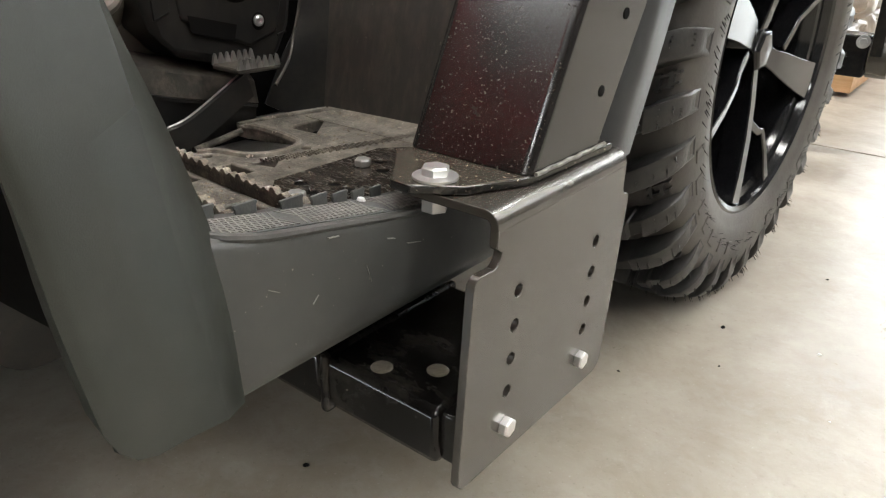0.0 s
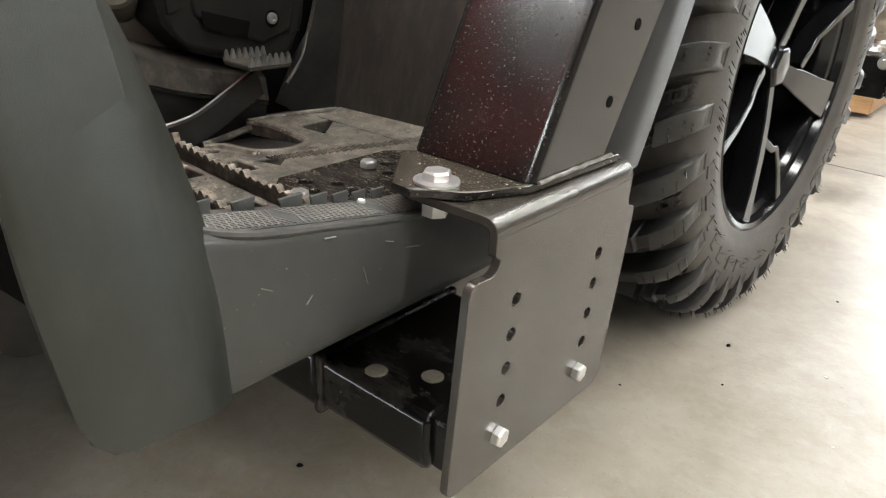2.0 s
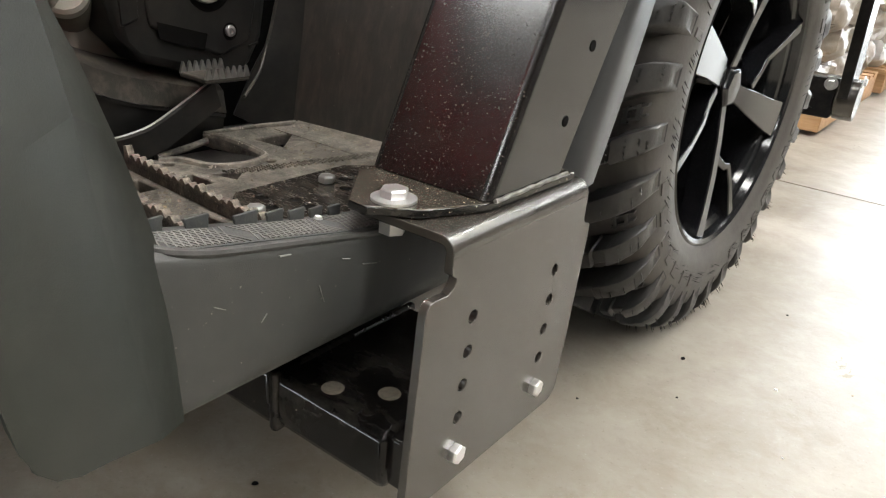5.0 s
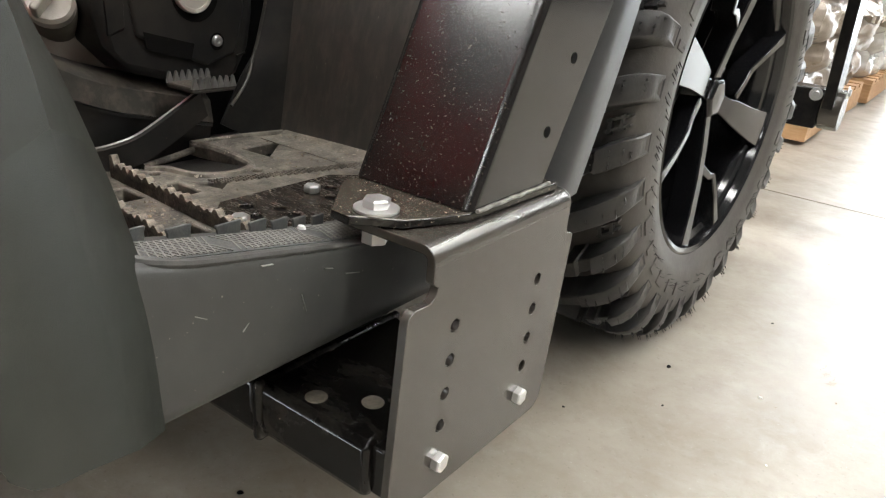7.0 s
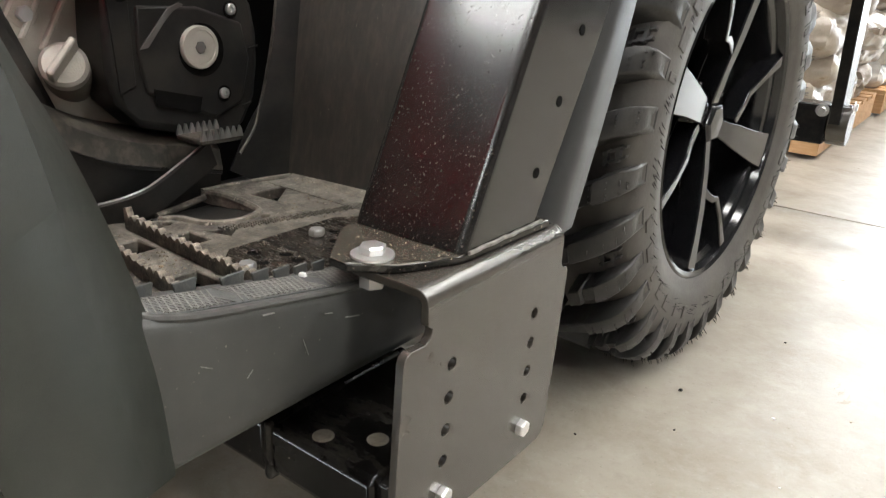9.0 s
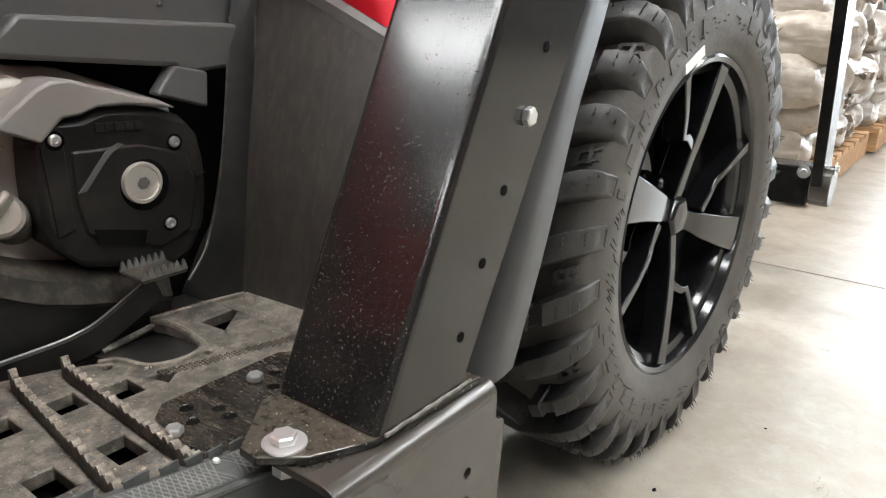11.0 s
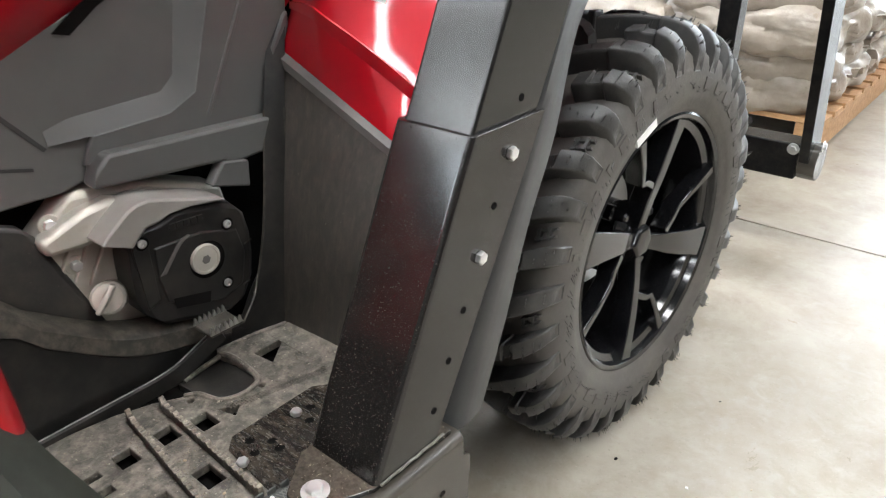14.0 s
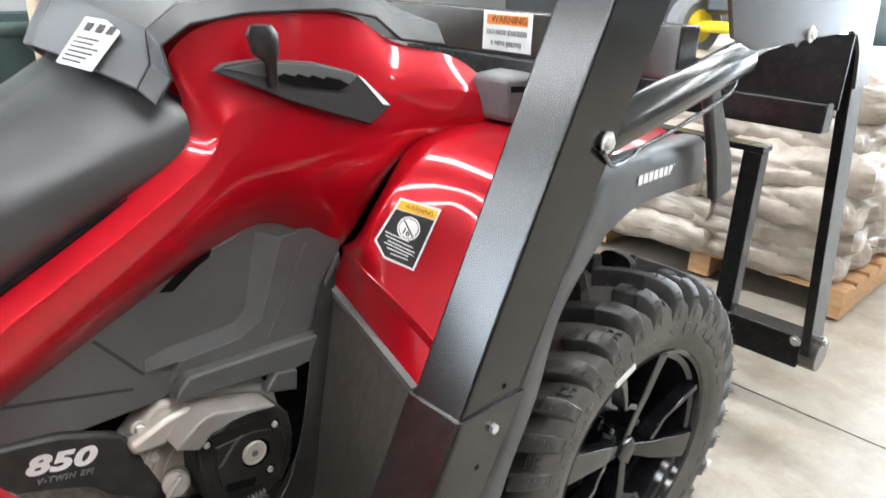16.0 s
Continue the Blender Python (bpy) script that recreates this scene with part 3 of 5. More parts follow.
    part("carriage_end", lathe([(0.001, 0), (0.047, 0), (0.047, 0.042), (0.001, 0.042)], toward((0.464, 1.525, 0.240), (1, 0, 0)), 24), M_POWDER, t, bevel=0.002)
    for x in (0.235, XC - 0.365):
        part("carriage_upright", box((x - 0.025, 1.50, 0.285), (x + 0.025, 1.55, 0.735)), M_GLOSSBLK, t, bevel=0.003)
    part("carriage_top", box((XC - 0.39, 1.50, 0.735), (0.262, 1.56, 0.752)), M_GLOSSBLK, t, bevel=0.002)
    part("cross_tube", box((XC - 0.62, 1.165, 0.872), (0.496, 1.2148, 0.932)), M_GLOSSBLK, t, bevel=0.004)
    shared("bolt", BOLT_W, t, toward((0.506, 1.515, 0.283), (1, 0, 0)))
    shared("bolt", BOLT_W, t, toward((0.448, 1.487, 0.272), (0, -1, 0)))
    # mast bar across the front with its sign
    part("mast_bar", box((XC - 0.60, 0.700, 1.005), (0.415, 0.76, 1.085)), M_POWDER, t, bevel=0.003)
    sign = thing("warning_sign", (0.06, 0.698, 1.05), "white and orange warning sticker on the black bar", "sticker")
    part("backing", box((0.005, 0.6975, 1.013), (0.125, 0.6990, 1.083)), M_WHITE, sign)
    part("header_band", box((0.015, 0.6965, 1.060), (0.115, 0.6974, 1.078)), M_ORANGE, sign)
    up = pose(0, 0, 0, 90, 0, 0)
    letters("WARNING", 0.018, Matrix.Translation((0.070, 0.6962, 1.069)) @ up, M_BLACKINK, sign)
    letters("DO NOT EXCEED", 0.0125, Matrix.Translation((0.065, 0.6962, 1.046)) @ up, M_BLACKINK, sign)
    letters("5 MPH (8KPH)", 0.0125, Matrix.Translation((0.065, 0.6962, 1.026)) @ up, M_BLACKINK, sign)
    return t


lift_frame()


# ---- the quad bike ----
def tyre_bm(R, W, rim_r):
    """Carcass of a mud tyre, turned round z; the outer side faces +z."""
    h = W / 2
    half = [(R - 0.031, 0.0), (R - 0.033, h * 0.5), (R - 0.037, h * 0.74), (R - 0.043, h * 0.87), (R - 0.051, h * 0.950), (R - 0.066, h * 0.988), (R - 0.084, h), (rim_r + 0.046, h * 0.995),
            (rim_r + 0.031, h * 0.970), (rim_r + 0.027, h * 0.945), (rim_r + 0.018, h * 0.935), (rim_r + 0.012, h * 0.90), (rim_r, h * 0.78), (rim_r - 0.012, h * 0.62)]
    prof = [(r, -z) for r, z in half[:0:-1]] + half
    n = 96
    rings = [[Vector((r * math.cos(2 * math.pi * k / n), r * math.sin(2 * math.pi * k / n), z)) for k in range(n)] for r, z in prof]
    return loft(rings, bmesh.new(), caps=False)


def lug_bm(R, W, side, long=True):
    """One swept tread bar that runs down over a rounded shoulder; the short kind begins as a blunt nose."""
    h = W / 2
    rings = []
    if long:
        steps = ((-0.14, 0, 0.75), (0.10, 0, 0.80), (0.30, 0.001, 0.85), (0.50, 0.003, 0.95), (0.52, 0.0015, 1.10), (0.70, 0.006, 1.15), (0.83, 0.012, 1.18), (0.915, 0.021, 1.18), (0.970, 0.032, 1.12), (1.000, 0.043, 1.0), (1.003, 0.052, 0.80), (0.985, 0.060, 0.45))
    else:
        steps = ((0.40, 0.007, 0.85), (0.42, 0.003, 1.0), (0.56, 0.004, 1.05), (0.58, 0.009, 0.90), (0.72, 0.012, 0.90), (0.74, 0.007, 1.08), (0.86, 0.015, 1.12), (0.935, 0.025, 1.10), (0.980, 0.036, 1.0), (0.998, 0.046, 0.80), (0.985, 0.056, 0.45))
    for k, (s, drop, wide) in enumerate(steps):
        turn = -0.22 * max(s + 0.14, 0) ** 0.75 + 0.10
        half = 0.0132 * wide
        rt = R - drop
        rb = R - max(0.036 + 0.036 * max(s, 0) ** 4, drop + (0.004 if k == len(steps) - 1 else 0.010))
        ring = []
        for rr, w in ((rb, 1.25), (rb * 0.6 + rt * 0.4, 1.10), (rt - 0.004, 1.0), (rt - 0.001, 0.92), (rt, 0.80), (rt, -0.80), (rt - 0.001, -0.92), (rt - 0.004, -1.0), (rb * 0.6 + rt * 0.4, -1.10), (rb, -1.25)):
            a = turn + half * w / R
            ring.append((rr * math.cos(a), rr * math.sin(a), side * h * s))
        rings.append(ring)
    return loft(rings)


def groove_rib_bm(R, W, side):
    """Small ladder of ribs in the groove between two bars, near the shoulder."""
    h = W / 2
    bm = bmesh.new()
    for s0, s1, da, wide in ((0.70, 0.90, -0.018, 0.0016), (0.70, 0.90, 0.016, 0.0016), (0.72, 0.75, 0.0, 0.009), (0.82, 0.85, 0.0, 0.009)):
        rings = []
        for s in (s0, s1):
            turn = -0.22 * (s + 0.14) ** 0.75 + 0.10 + da
            top = R - 0.026 - 0.022 * s ** 5
            rings.append([(rr * math.cos(turn + w / R), rr * math.sin(turn + w / R), side * h * s) for rr, w in ((top - 0.02, wide * 1.4), (top, wide), (top, -wide), (top - 0.02, -wide * 1.4))])
        loft(rings, bm)
    return bm


def bar(pts, width, z_top, thick):
    """A tapered flat spoke along points (radius, angle in degrees, width factor)."""
    rings = []
    for k, (r, a, f, dz) in enumerate(pts):
        c = Vector((r * math.cos(radians(a)), r * math.sin(radians(a)), z_top + dz))
        k0, k1 = pts[max(k - 1, 0)], pts[min(k + 1, len(pts) - 1)]
        d = Vector((k1[0] * math.cos(radians(k1[1])) - k0[0] * math.cos(radians(k0[1])), k1[0] * math.sin(radians(k1[1])) - k0[0] * math.sin(radians(k0[1])), 0)).normalized()
        o = Vector((-d.y, d.x, 0)) * width * f / 2
        rings.append([c + o, c - o, c - o * 0.7 - Vector((0, 0, thick)), c + o * 0.7 - Vector((0, 0, thick))])
    return loft(rings)


def wheel(bike, centre):
    R, W, rim_r = 0.345, 0.218, 0.199
    h = W / 2
    m = toward(centre, (math.cos(STEER), -math.sin(STEER), 0))
    w = part("wheel", lathe([(0.001, -0.04), (0.055, -0.04), (0.055, 0.02), (0.001, 0.02)], m, 24), M_RIM, bike, "gloss black alloy wheel with a mud tyre")
    made = [w]

    def sub(name, bm, material, label="", bevel=0.0, turn=0.0):
        made.append(part(name, bm, material, w, label, bevel, m=m @ pose(0, 0, 0, 0, 0, turn)))
        return made[-1]

    sub("tyre", tyre_bm(R, W, rim_r), M_SIDEWALL, "dusty black mud tyre with deep swept lugs")
    n = 16
    for side in (1, -1):
        for long, shift in ((True, 0.0), (False, 0.52)):
            me = mesh_of(lug_bm(R, W, side, long), "tread_lug", M_RUBBER)
            for k in range(n):
                a = 360 / n * (k + shift + (0.5 if side < 0 else 0))
                made.append(shared("tread_lug", me, w, m @ pose(0, 0, 0, 0, 0, a)))
        ladder = mesh_of(groove_rib_bm(R, W, side), "groove_rib", M_RUBBER)
        for k in range(n):
            made.append(shared("groove_rib", ladder, w, m @ pose(0, 0, 0, 0, 0, 360 / n * (k + 0.255 + (0.5 if side < 0 else 0)))))
    # raised sidewall ring of small marks, and moulding whiskers
    rnd = random.Random(4)
    marks = bmesh.new()
    for k in range(40):
        if k % 10 in (0, 1, 9):
            continue
        a = 360 / 40 * k
        q = pose(0, 0, 0, 0, 0, a)
        g = bmesh.ops.create_cube(marks, size=1, matrix=q @ Matrix.Translation((rim_r + 0.058, 0, h * 0.992)) @ Matrix.Diagonal((0.018, 0.010 + 0.006 * (k % 3), 0.004, 1)))
    tagged(sub("sidewall_mark", marks, M_SIDEWALL, bevel=0.0008), kind="stuff")
    hairs = bmesh.new()
    for k in range(760):
        kind = rnd.random()
        if kind < 0.72:
            s, drop = rnd.choice(((0.30, 0.002), (0.60, 0.004), (0.70, 0.007), (0.84, 0.014), (0.93, 0.024), (0.97, 0.033)))
            a = 2 * math.pi / n * (rnd.randrange(n) + rnd.choice((0.0, 0.52))) - 0.22 * (s + 0.14) ** 0.75 + 0.10 + rnd.uniform(-0.028, 0.028)
            p, d = Vector((R - drop - 0.002, 0, h * s)), Vector((1, rnd.uniform(-0.4, 0.4), s * 0.7))
        else:
            a = rnd.random() * 2 * math.pi
            p, d = Vector((rnd.uniform(rim_r + 0.045, R - 0.085), 0, h * 0.992)), Vector((rnd.uniform(-0.4, 0.4), 0.8, 0.7))
        q = Matrix.Rotation(a, 3, "Z")
        p, d = q @ p, (q @ d).normalized()
        o = d.orthogonal() * 0.0008
        o2 = d.cross(o)
        vs = [hairs.verts.new(p + x) for x in (o, -0.5 * o + 0.87 * o2, -0.5 * o - 0.87 * o2)]
        tip = hairs.verts.new(p + d * rnd.uniform(0.005, 0.013))
        for i in range(3):
            hairs.faces.new((vs[i], vs[(i + 1) % 3], tip))
    tagged(sub("moulding_whisker", hairs, M_RUBBER), kind="stuff")
    barrel = lathe([(rim_r - 0.016, -h * 0.75), (rim_r - 0.020, h * 0.1), (rim_r - 0.016, h * 0.60), (rim_r - 0.010, h * 0.76), (rim_r + 0.001, h * 0.80), (rim_r + 0.004, h * 0.90), (rim_r + 0.010, h * 0.925), (rim_r + 0.015, h * 0.90), (rim_r + 0.012, h * 0.70), (rim_r - 0.004, h * 0.5), (rim_r - 0.008, -h * 0.75)], None, 96)
    sub("rim", barrel, M_RIM, "gloss black alloy rim")
    sub("brake_disc", lathe([(0.001, -0.010), (0.100, -0.010), (0.100, -0.016), (0.001, -0.016)], None, 40), M_ZINC, "bare steel brake disc")
    sub("rim_shade_disc", lathe([(0.001, -h * 0.40), (rim_r - 0.018, -h * 0.40), (rim_r - 0.018, -h * 0.44), (0.001, -h * 0.44)], None, 48), M_SHADE_DIRT)
    sub("hub_cap", lathe([(0.001, 0.02), (0.058, 0.02), (0.056, 0.046), (0.040, 0.054), (0.031, 0.058), (0.029, 0.076), (0.025, 0.080), (0.001, 0.081)], None, 6), M_RIM, bevel=0.003)
    zt = 0.094
    end = rim_r + 0.002
    for half in (0, 180):
        sub("spoke", bar([(0.020, 92, 0.85, -0.022), (0.070, 85, 0.85, -0.014), (0.115, 81, 0.95, -0.007), (0.16, 79, 1.0, -0.002), (end, 77.5, 1.3, 0.002)], 0.024, zt, 0.034), M_RIM, bevel=0.002, turn=half)
        sub("spoke", bar([(0.093, 84, 1.2, -0.012), (0.113, 102, 1.0, -0.008), (0.118, 109, 1.0, -0.007), (0.15, 110, 1.0, -0.002), (end, 111, 1.5, 0.002)], 0.011, zt, 0.030), M_RIM, bevel=0.0015, turn=half)
        sub("spoke", bar([(0.022, -20, 0.50, -0.020), (0.058, -20, 0.60, -0.014), (0.075, -20, 0.72, -0.010), (0.14, -19, 0.92, -0.003), (end, -18, 1.15, 0.002)], 0.050, zt, 0.030), M_RIM, "broad flat spoke blade", bevel=0.002, turn=half)
        sub("spoke", bar([(0.070, -4, 1.2, -0.012), (0.092, 10, 1.0, -0.010), (0.105, 18, 1.0, -0.008), (0.15, 21, 1.0, -0.002), (end, 22, 1.5, 0.002)], 0.011, zt, 0.030), M_RIM, bevel=0.0015, turn=half)
    for k in range(4):
        a = k * math.pi / 2 + 0.6
        nut = lathe([(0.001, 0.02), (0.015, 0.02), (0.015, 0.040), (0.008, 0.042), (0.008, 0.060), (0.005, 0.063), (0.001, 0.063)], pose(0.058 * math.cos(a), 0.058 * math.sin(a), 0), 10)
        sub("wheel_nut", nut, M_RIM)
    sub("paper_sticker", box((rim_r + 0.021, -0.026, h * 0.940), (rim_r + 0.033, 0.026, h * 0.985)), M_WHITE, "white paper sticker", turn=113)
    return made


def wheel_copy(bike, made, move):
    """The same wheel at another corner of the bike."""
    root = made[0].copy()
    scene.collection.objects.link(root)
    place(root, bike, move @ WORLD[made[0].name])
    for o in made[1:]:
        if "sticker" in o.name:
            continue
        c = o.copy()
        scene.collection.objects.link(c)
        place(c, root, move @ WORLD[o.name])


def quad_bike():
    t = thing("quad_bike", (XC, 0, 0), "red and black quad bike, dusty footwell, standing on concrete", "quad bike")
    # footwell floor with square cut-outs
    Z = 0.288
    bay = [(0.105, 0.094), (0.119, 0.094), (0.141, 0.099), (0.187, 0.095), (0.204, 0.086), (0.210, 0.061), (0.199, 0.037), (0.168, 0.026), (0.156, 0.007), (0.141, -0.019), (0.125, -0.063), (0.112, -0.139)]
    out = [(0.105, -0.185), (0.425, -0.185), (0.428, 0.03), (0.425, 0.20), (0.128, 0.20), (0.112, 0.15)] + bay
    holes = []
    for x, y, w, d in ((0.219, 0.002, 0.030, 0.022), (0.206, -0.040, 0.028, 0.022), (0.300, -0.046, 0.034, 0.022), (0.300, -0.098, 0.034, 0.022), (0.205, -0.090, 0.028, 0.022), (0.235, -0.135, 0.012, 0.03), (0.205, -0.135, 0.012, 0.03)):
        holes.append([(x - w / 2, y - d / 2), (x + w / 2, y - d / 2), (x + w / 2, y + d / 2), (x - w / 2, y + d / 2)])
    holes.append([(0.150, 0.124), (0.186, 0.128), (0.150, 0.174)])
    holes.append([(0.212, 0.024), (0.238, 0.032), (0.226, 0.047)])
    for cx, cy in ((0.172, 0.012), (0.215, 0.088), (0.250, 0.16)):
        holes.append(circle(cx, cy, 0.005, 10))
    foot = part("footwell_floor", slab(out, "z", Z - 0.012, Z, holes), M_FOOT, t, "dusty black plastic footrest floor with cut-outs", bevel=0.0015)
    part("footwell_shade_sheet", box((0.06, -0.18, 0.258), (0.415, 0.20, 0.264)), M_SHADE_DIRT, t)
    part("skid_plate", slab([(XC - 0.22, -1.15), (XC + 0.22, -1.15), (XC + 0.24, 0.9), (XC - 0.24, 0.9)], "z", 0.255, 0.265), M_PLASTIC, t, "black plastic skid plate", bevel=0.003)
    belly = arc(-0.130, 0.150, 0.040, 180, 270, 6) + [(0.34, 0.112), (0.34, 0.258), (-0.170, 0.258)]
    part("belly_panel", slab(belly, "x", XC - 0.23, 0.100), M_PLASTIC, t, "black plastic belly panel with a rounded lower corner", bevel=0.008)
    part("frame_shade_block", box((XC - 0.15, -1.1, 0.265), (XC + 0.15, 0.95, 0.72)), M_SHADE_DIRT, t)
    part("far_footwell", box((XC - 0.56, -0.3, 0.25), (XC - 0.22, 0.21, 0.30)), M_PLASTIC, t, bevel=0.01)
    # ledge round the pocket and a dusty ramp inside it
    part("pocket_ledge", pipe([(0.158, 0.012, Z - 0.001), (0.170, 0.026, Z), (0.200, 0.036, Z), (0.212, 0.061, Z), (0.206, 0.088, Z), (0.187, 0.097, Z), (0.141, 0.101, Z), (0.119, 0.096, Z)], 0.004, 8), M_FOOT, foot)
    part("pocket_ramp", slab([(0.112, 0.264), (0.208, 0.266), (0.208, 0.286), (0.190, 0.284), (0.150, 0.278), (0.112, 0.273)], "y", 0.030, 0.098), M_PLASTIC, foot, "worn ramp inside the pocket")
    part("ramp_rim", pipe([(0.113, 0.094, 0.283), (0.112, 0.066, 0.278), (0.116, 0.036, 0.276)], 0.0035, 8), M_FOOT, foot)
    cove = [[(x, 0.165, Z + 0.0006), (x, 0.185, Z + 0.0012), (x, 0.194, Z + 0.0030), (x, 0.2005, Z + 0.0065), (x, 0.2045, Z + 0.0115)] for x in (0.130, 0.20, 0.28, 0.36, 0.424)]
    part("floor_cove", shell(cove, 4, 2, 0.002), M_FOOT, foot, "dusty cove where the floor runs up the wall")
    part("floor_lip", pipe([(0.126, 0.199, Z + 0.001), (0.113, 0.150, Z), (0.106, 0.096, Z - 0.001)], 0.0036, 8), M_FOOT, foot, "dusty rounded lip of the floor")
    guard = [[(0.070, -0.200, 0.250), (0.080, -0.235, 0.40), (0.088, -0.305, 0.500)], [(0.25, -0.196, 0.256), (0.25, -0.225, 0.40), (0.25, -0.268, 0.500)], [(0.43, -0.188, 0.268), (0.42, -0.205, 0.40), (0.375, -0.220, 0.505)]]
    part("inner_mudguard", shell(guard, 4, 4, 0.005), M_SHADE_DIRT, t, "black plastic rear inner mudguard")
    # loose grit lying on the floor
    rnd = random.Random(17)
    grit = bmesh.new()
    for x0, x1, y0, y1, count in ((0.17, 0.37, -0.078, -0.030, 420), (0.13, 0.39, -0.175, -0.085, 300), (0.14, 0.41, 0.160, 0.196, 260), (0.24, 0.40, 0.0, 0.16, 120), (0.18, 0.26, 0.11, 0.19, 60)):
        for _ in range(count):
            x, y = rnd.uniform(x0, x1), rnd.uniform(y0, y1)
            if any(min(q[0] for q in h) - 0.003 < x < max(q[0] for q in h) + 0.003 and min(q[1] for q in h) - 0.003 < y < max(q[1] for q in h) + 0.003 for h in holes):
                continue
            z = Z + (0.0030 if 0.27 < x < 0.405 and -0.02 < y < 0.15 else 0.0) + max(0.0, y - 0.182) * 0.35
            r = 0.0005 + 0.0012 * rnd.random() ** 2.5
            top = [grit.verts.new((x + r * math.cos(a), y + r * math.sin(a), z - 0.0003 + r * rnd.uniform(0, 0.5))) for a in (rnd.random(), 2.1 + rnd.random(), 4.2 + rnd.random())]
            tip = grit.verts.new((x, y, z + r * rnd.uniform(0.8, 1.5)))
            for i in range(3):
                grit.faces.new((top[i], top[(i + 1) % 3], tip))
    tagged(part("grit", grit, M_DUSTEDGE, foot, "pale grit lying on the floor", smooth=False), kind="stuff")
    # serrated foot pegs
    rnd = random.Random(5)
    for x0, y0, x1, y1 in ((0.160, -0.018, 0.372, -0.029), (0.150, -0.056, 0.372, -0.080)):
        pts = [(x0, Z - 0.006), (x0, Z + 0.019), (x0 + 0.004, Z + 0.020)]
        n = 19
        st = (x1 - x0 - 0.012) / n
        for k in range(n):
            xa = x0 + 0.008 + st * (k + rnd.uniform(-0.08, 0.08))
            up = 0.0120 + rnd.uniform(0, 0.0028)
            pts += [(xa, Z + 0.0105), (xa + st * 0.14, Z + up - 0.0012), (xa + st * 0.30, Z + up), (xa + st * 0.52, Z + up + 0.0004), (xa + st * 0.70, Z + up - 0.001), (xa + st * 0.80, Z + 0.0115)]
        pts += [(x1 - 0.004, Z + 0.018), (x1, Z + 0.017), (x1, Z - 0.006)]
        k = (y1 - y0) / (x1 - x0)
        part("foot_peg", slab(pts, "y", y0 - 0.003, y0 + 0.003, warp=lambda c, k=k, x0=x0: Vector((c.x, c.y + k * (c.x - x0), c.z))), M_PEG, t, "serrated dusty black plastic foot peg", bevel=0.001)
    # black grip plate with round holes under the bolts
    hs = [circle(x, y, 0.0058, 12) for x, y in ((0.291, 0.014), (0.311, 0.031), (0.327, 0.029), (0.312, 0.006), (0.299, 0.098), (0.317, 0.081), (0.325, 0.101))]
    part("grip_plate", slab([(0.270, 0.005), (0.285, -0.010), (0.40, -0.022), (0.405, 0.15), (0.290, 0.15), (0.270, 0.125)], "z", Z + 0.0004, Z + 0.003, hs), M_GRIPPL, t, "scratched black plate with round holes", bevel=0.0008)
    well = mesh_of(lathe([(0.0001, 0), (0.0060, 0), (0.0060, 0.0003), (0.0001, 0.0004)], n=12), "plate_hole_shade", M_SHADE_DIRT)
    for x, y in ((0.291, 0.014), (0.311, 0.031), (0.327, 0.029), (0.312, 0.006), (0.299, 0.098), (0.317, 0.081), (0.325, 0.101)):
        shared("plate_hole_shade", well, t, Matrix.Translation((x, y, Z + 0.0006)))
    for x, y in ((0.298, 0.077), (0.318, -0.014)):
        shared("bolt", BOLT, t, toward((x, y, Z + 0.004), (0, 0, 1)))
    # raised tread studs
    studs = bmesh.new()
    rnd = random.Random(2)
    for i in range(46):
        for j in range(3):
            x, y = 0.215 + 0.004 * j + 0.002 * (i % 2) + (i * 0.0009), 0.035 + i * 0.0034
            box((x, y, Z), (x + 0.0022, y + 0.0016, Z + 0.0018), studs)
    tagged(part("tread_stud", studs, M_FOOT, foot), kind="stuff")
    # outer rocker with diamond grip along its top
    TOP = ((-0.20, 0.355), (-0.165, 0.3440), (-0.14, 0.3385), (-0.09, 0.3295), (-0.04, 0.3205), (-0.012, 0.3165), (0.03, 0.3125), (0.21, 0.3125))

    def crest(y):
        for (ya, za), (yb, zb) in zip(TOP, TOP[1:]):
            if y <= yb:
                return za + (zb - za) * (y - ya) / (yb - ya)
        return TOP[-1][1]

    rock = [[(0.432, y, 0.249), (0.440, y, 0.262), (0.4415, y, crest(y) - 0.030), (0.4405, y, crest(y) - 0.007), (0.4370, y, crest(y) - 0.001), (0.432, y, crest(y)), (0.404, y, crest(y) - 0.001), (0.398, y, crest(y) - 0.004), (0.396, y, 0.284)] for y in (-0.185, -0.155, -0.12, -0.08, -0.05, 0.0, 0.05, 0.20)]
    part("rocker", shell(rock, 4, 3, 0.004), M_ROCKER, t, "scuffed black plastic rocker beside the footrest")
    edge_ = [(0.402, -0.168, crest(-0.168) + 0.001), (0.420, -0.170, crest(-0.170) + 0.001), (0.433, -0.163, crest(-0.163) + 0.0005), (0.4375, -0.148, crest(-0.148) - 0.0005)] + [(0.4380, -0.13 + 0.03 * k, crest(-0.13 + 0.03 * k) - 0.0012) for k in range(8)]
    part("pale_rim", pipe(edge_, 0.0026, 8), M_RUBEDGE, foot, "pale edge of the rocker")
    for (ya, za), (yb, zb) in (((-0.173, 0.285), (-0.164, 0.292)), ((-0.034, 0.300), (-0.021, 0.297)), ((-0.099, 0.3245), (-0.091, 0.3235)), ((-0.141, 0.310), (-0.134, 0.306)), ((-0.070, 0.298), (-0.066, 0.286)), ((-0.112, 0.290), (-0.108, 0.294)), ((-0.052, 0.309), (-0.045, 0.307))):
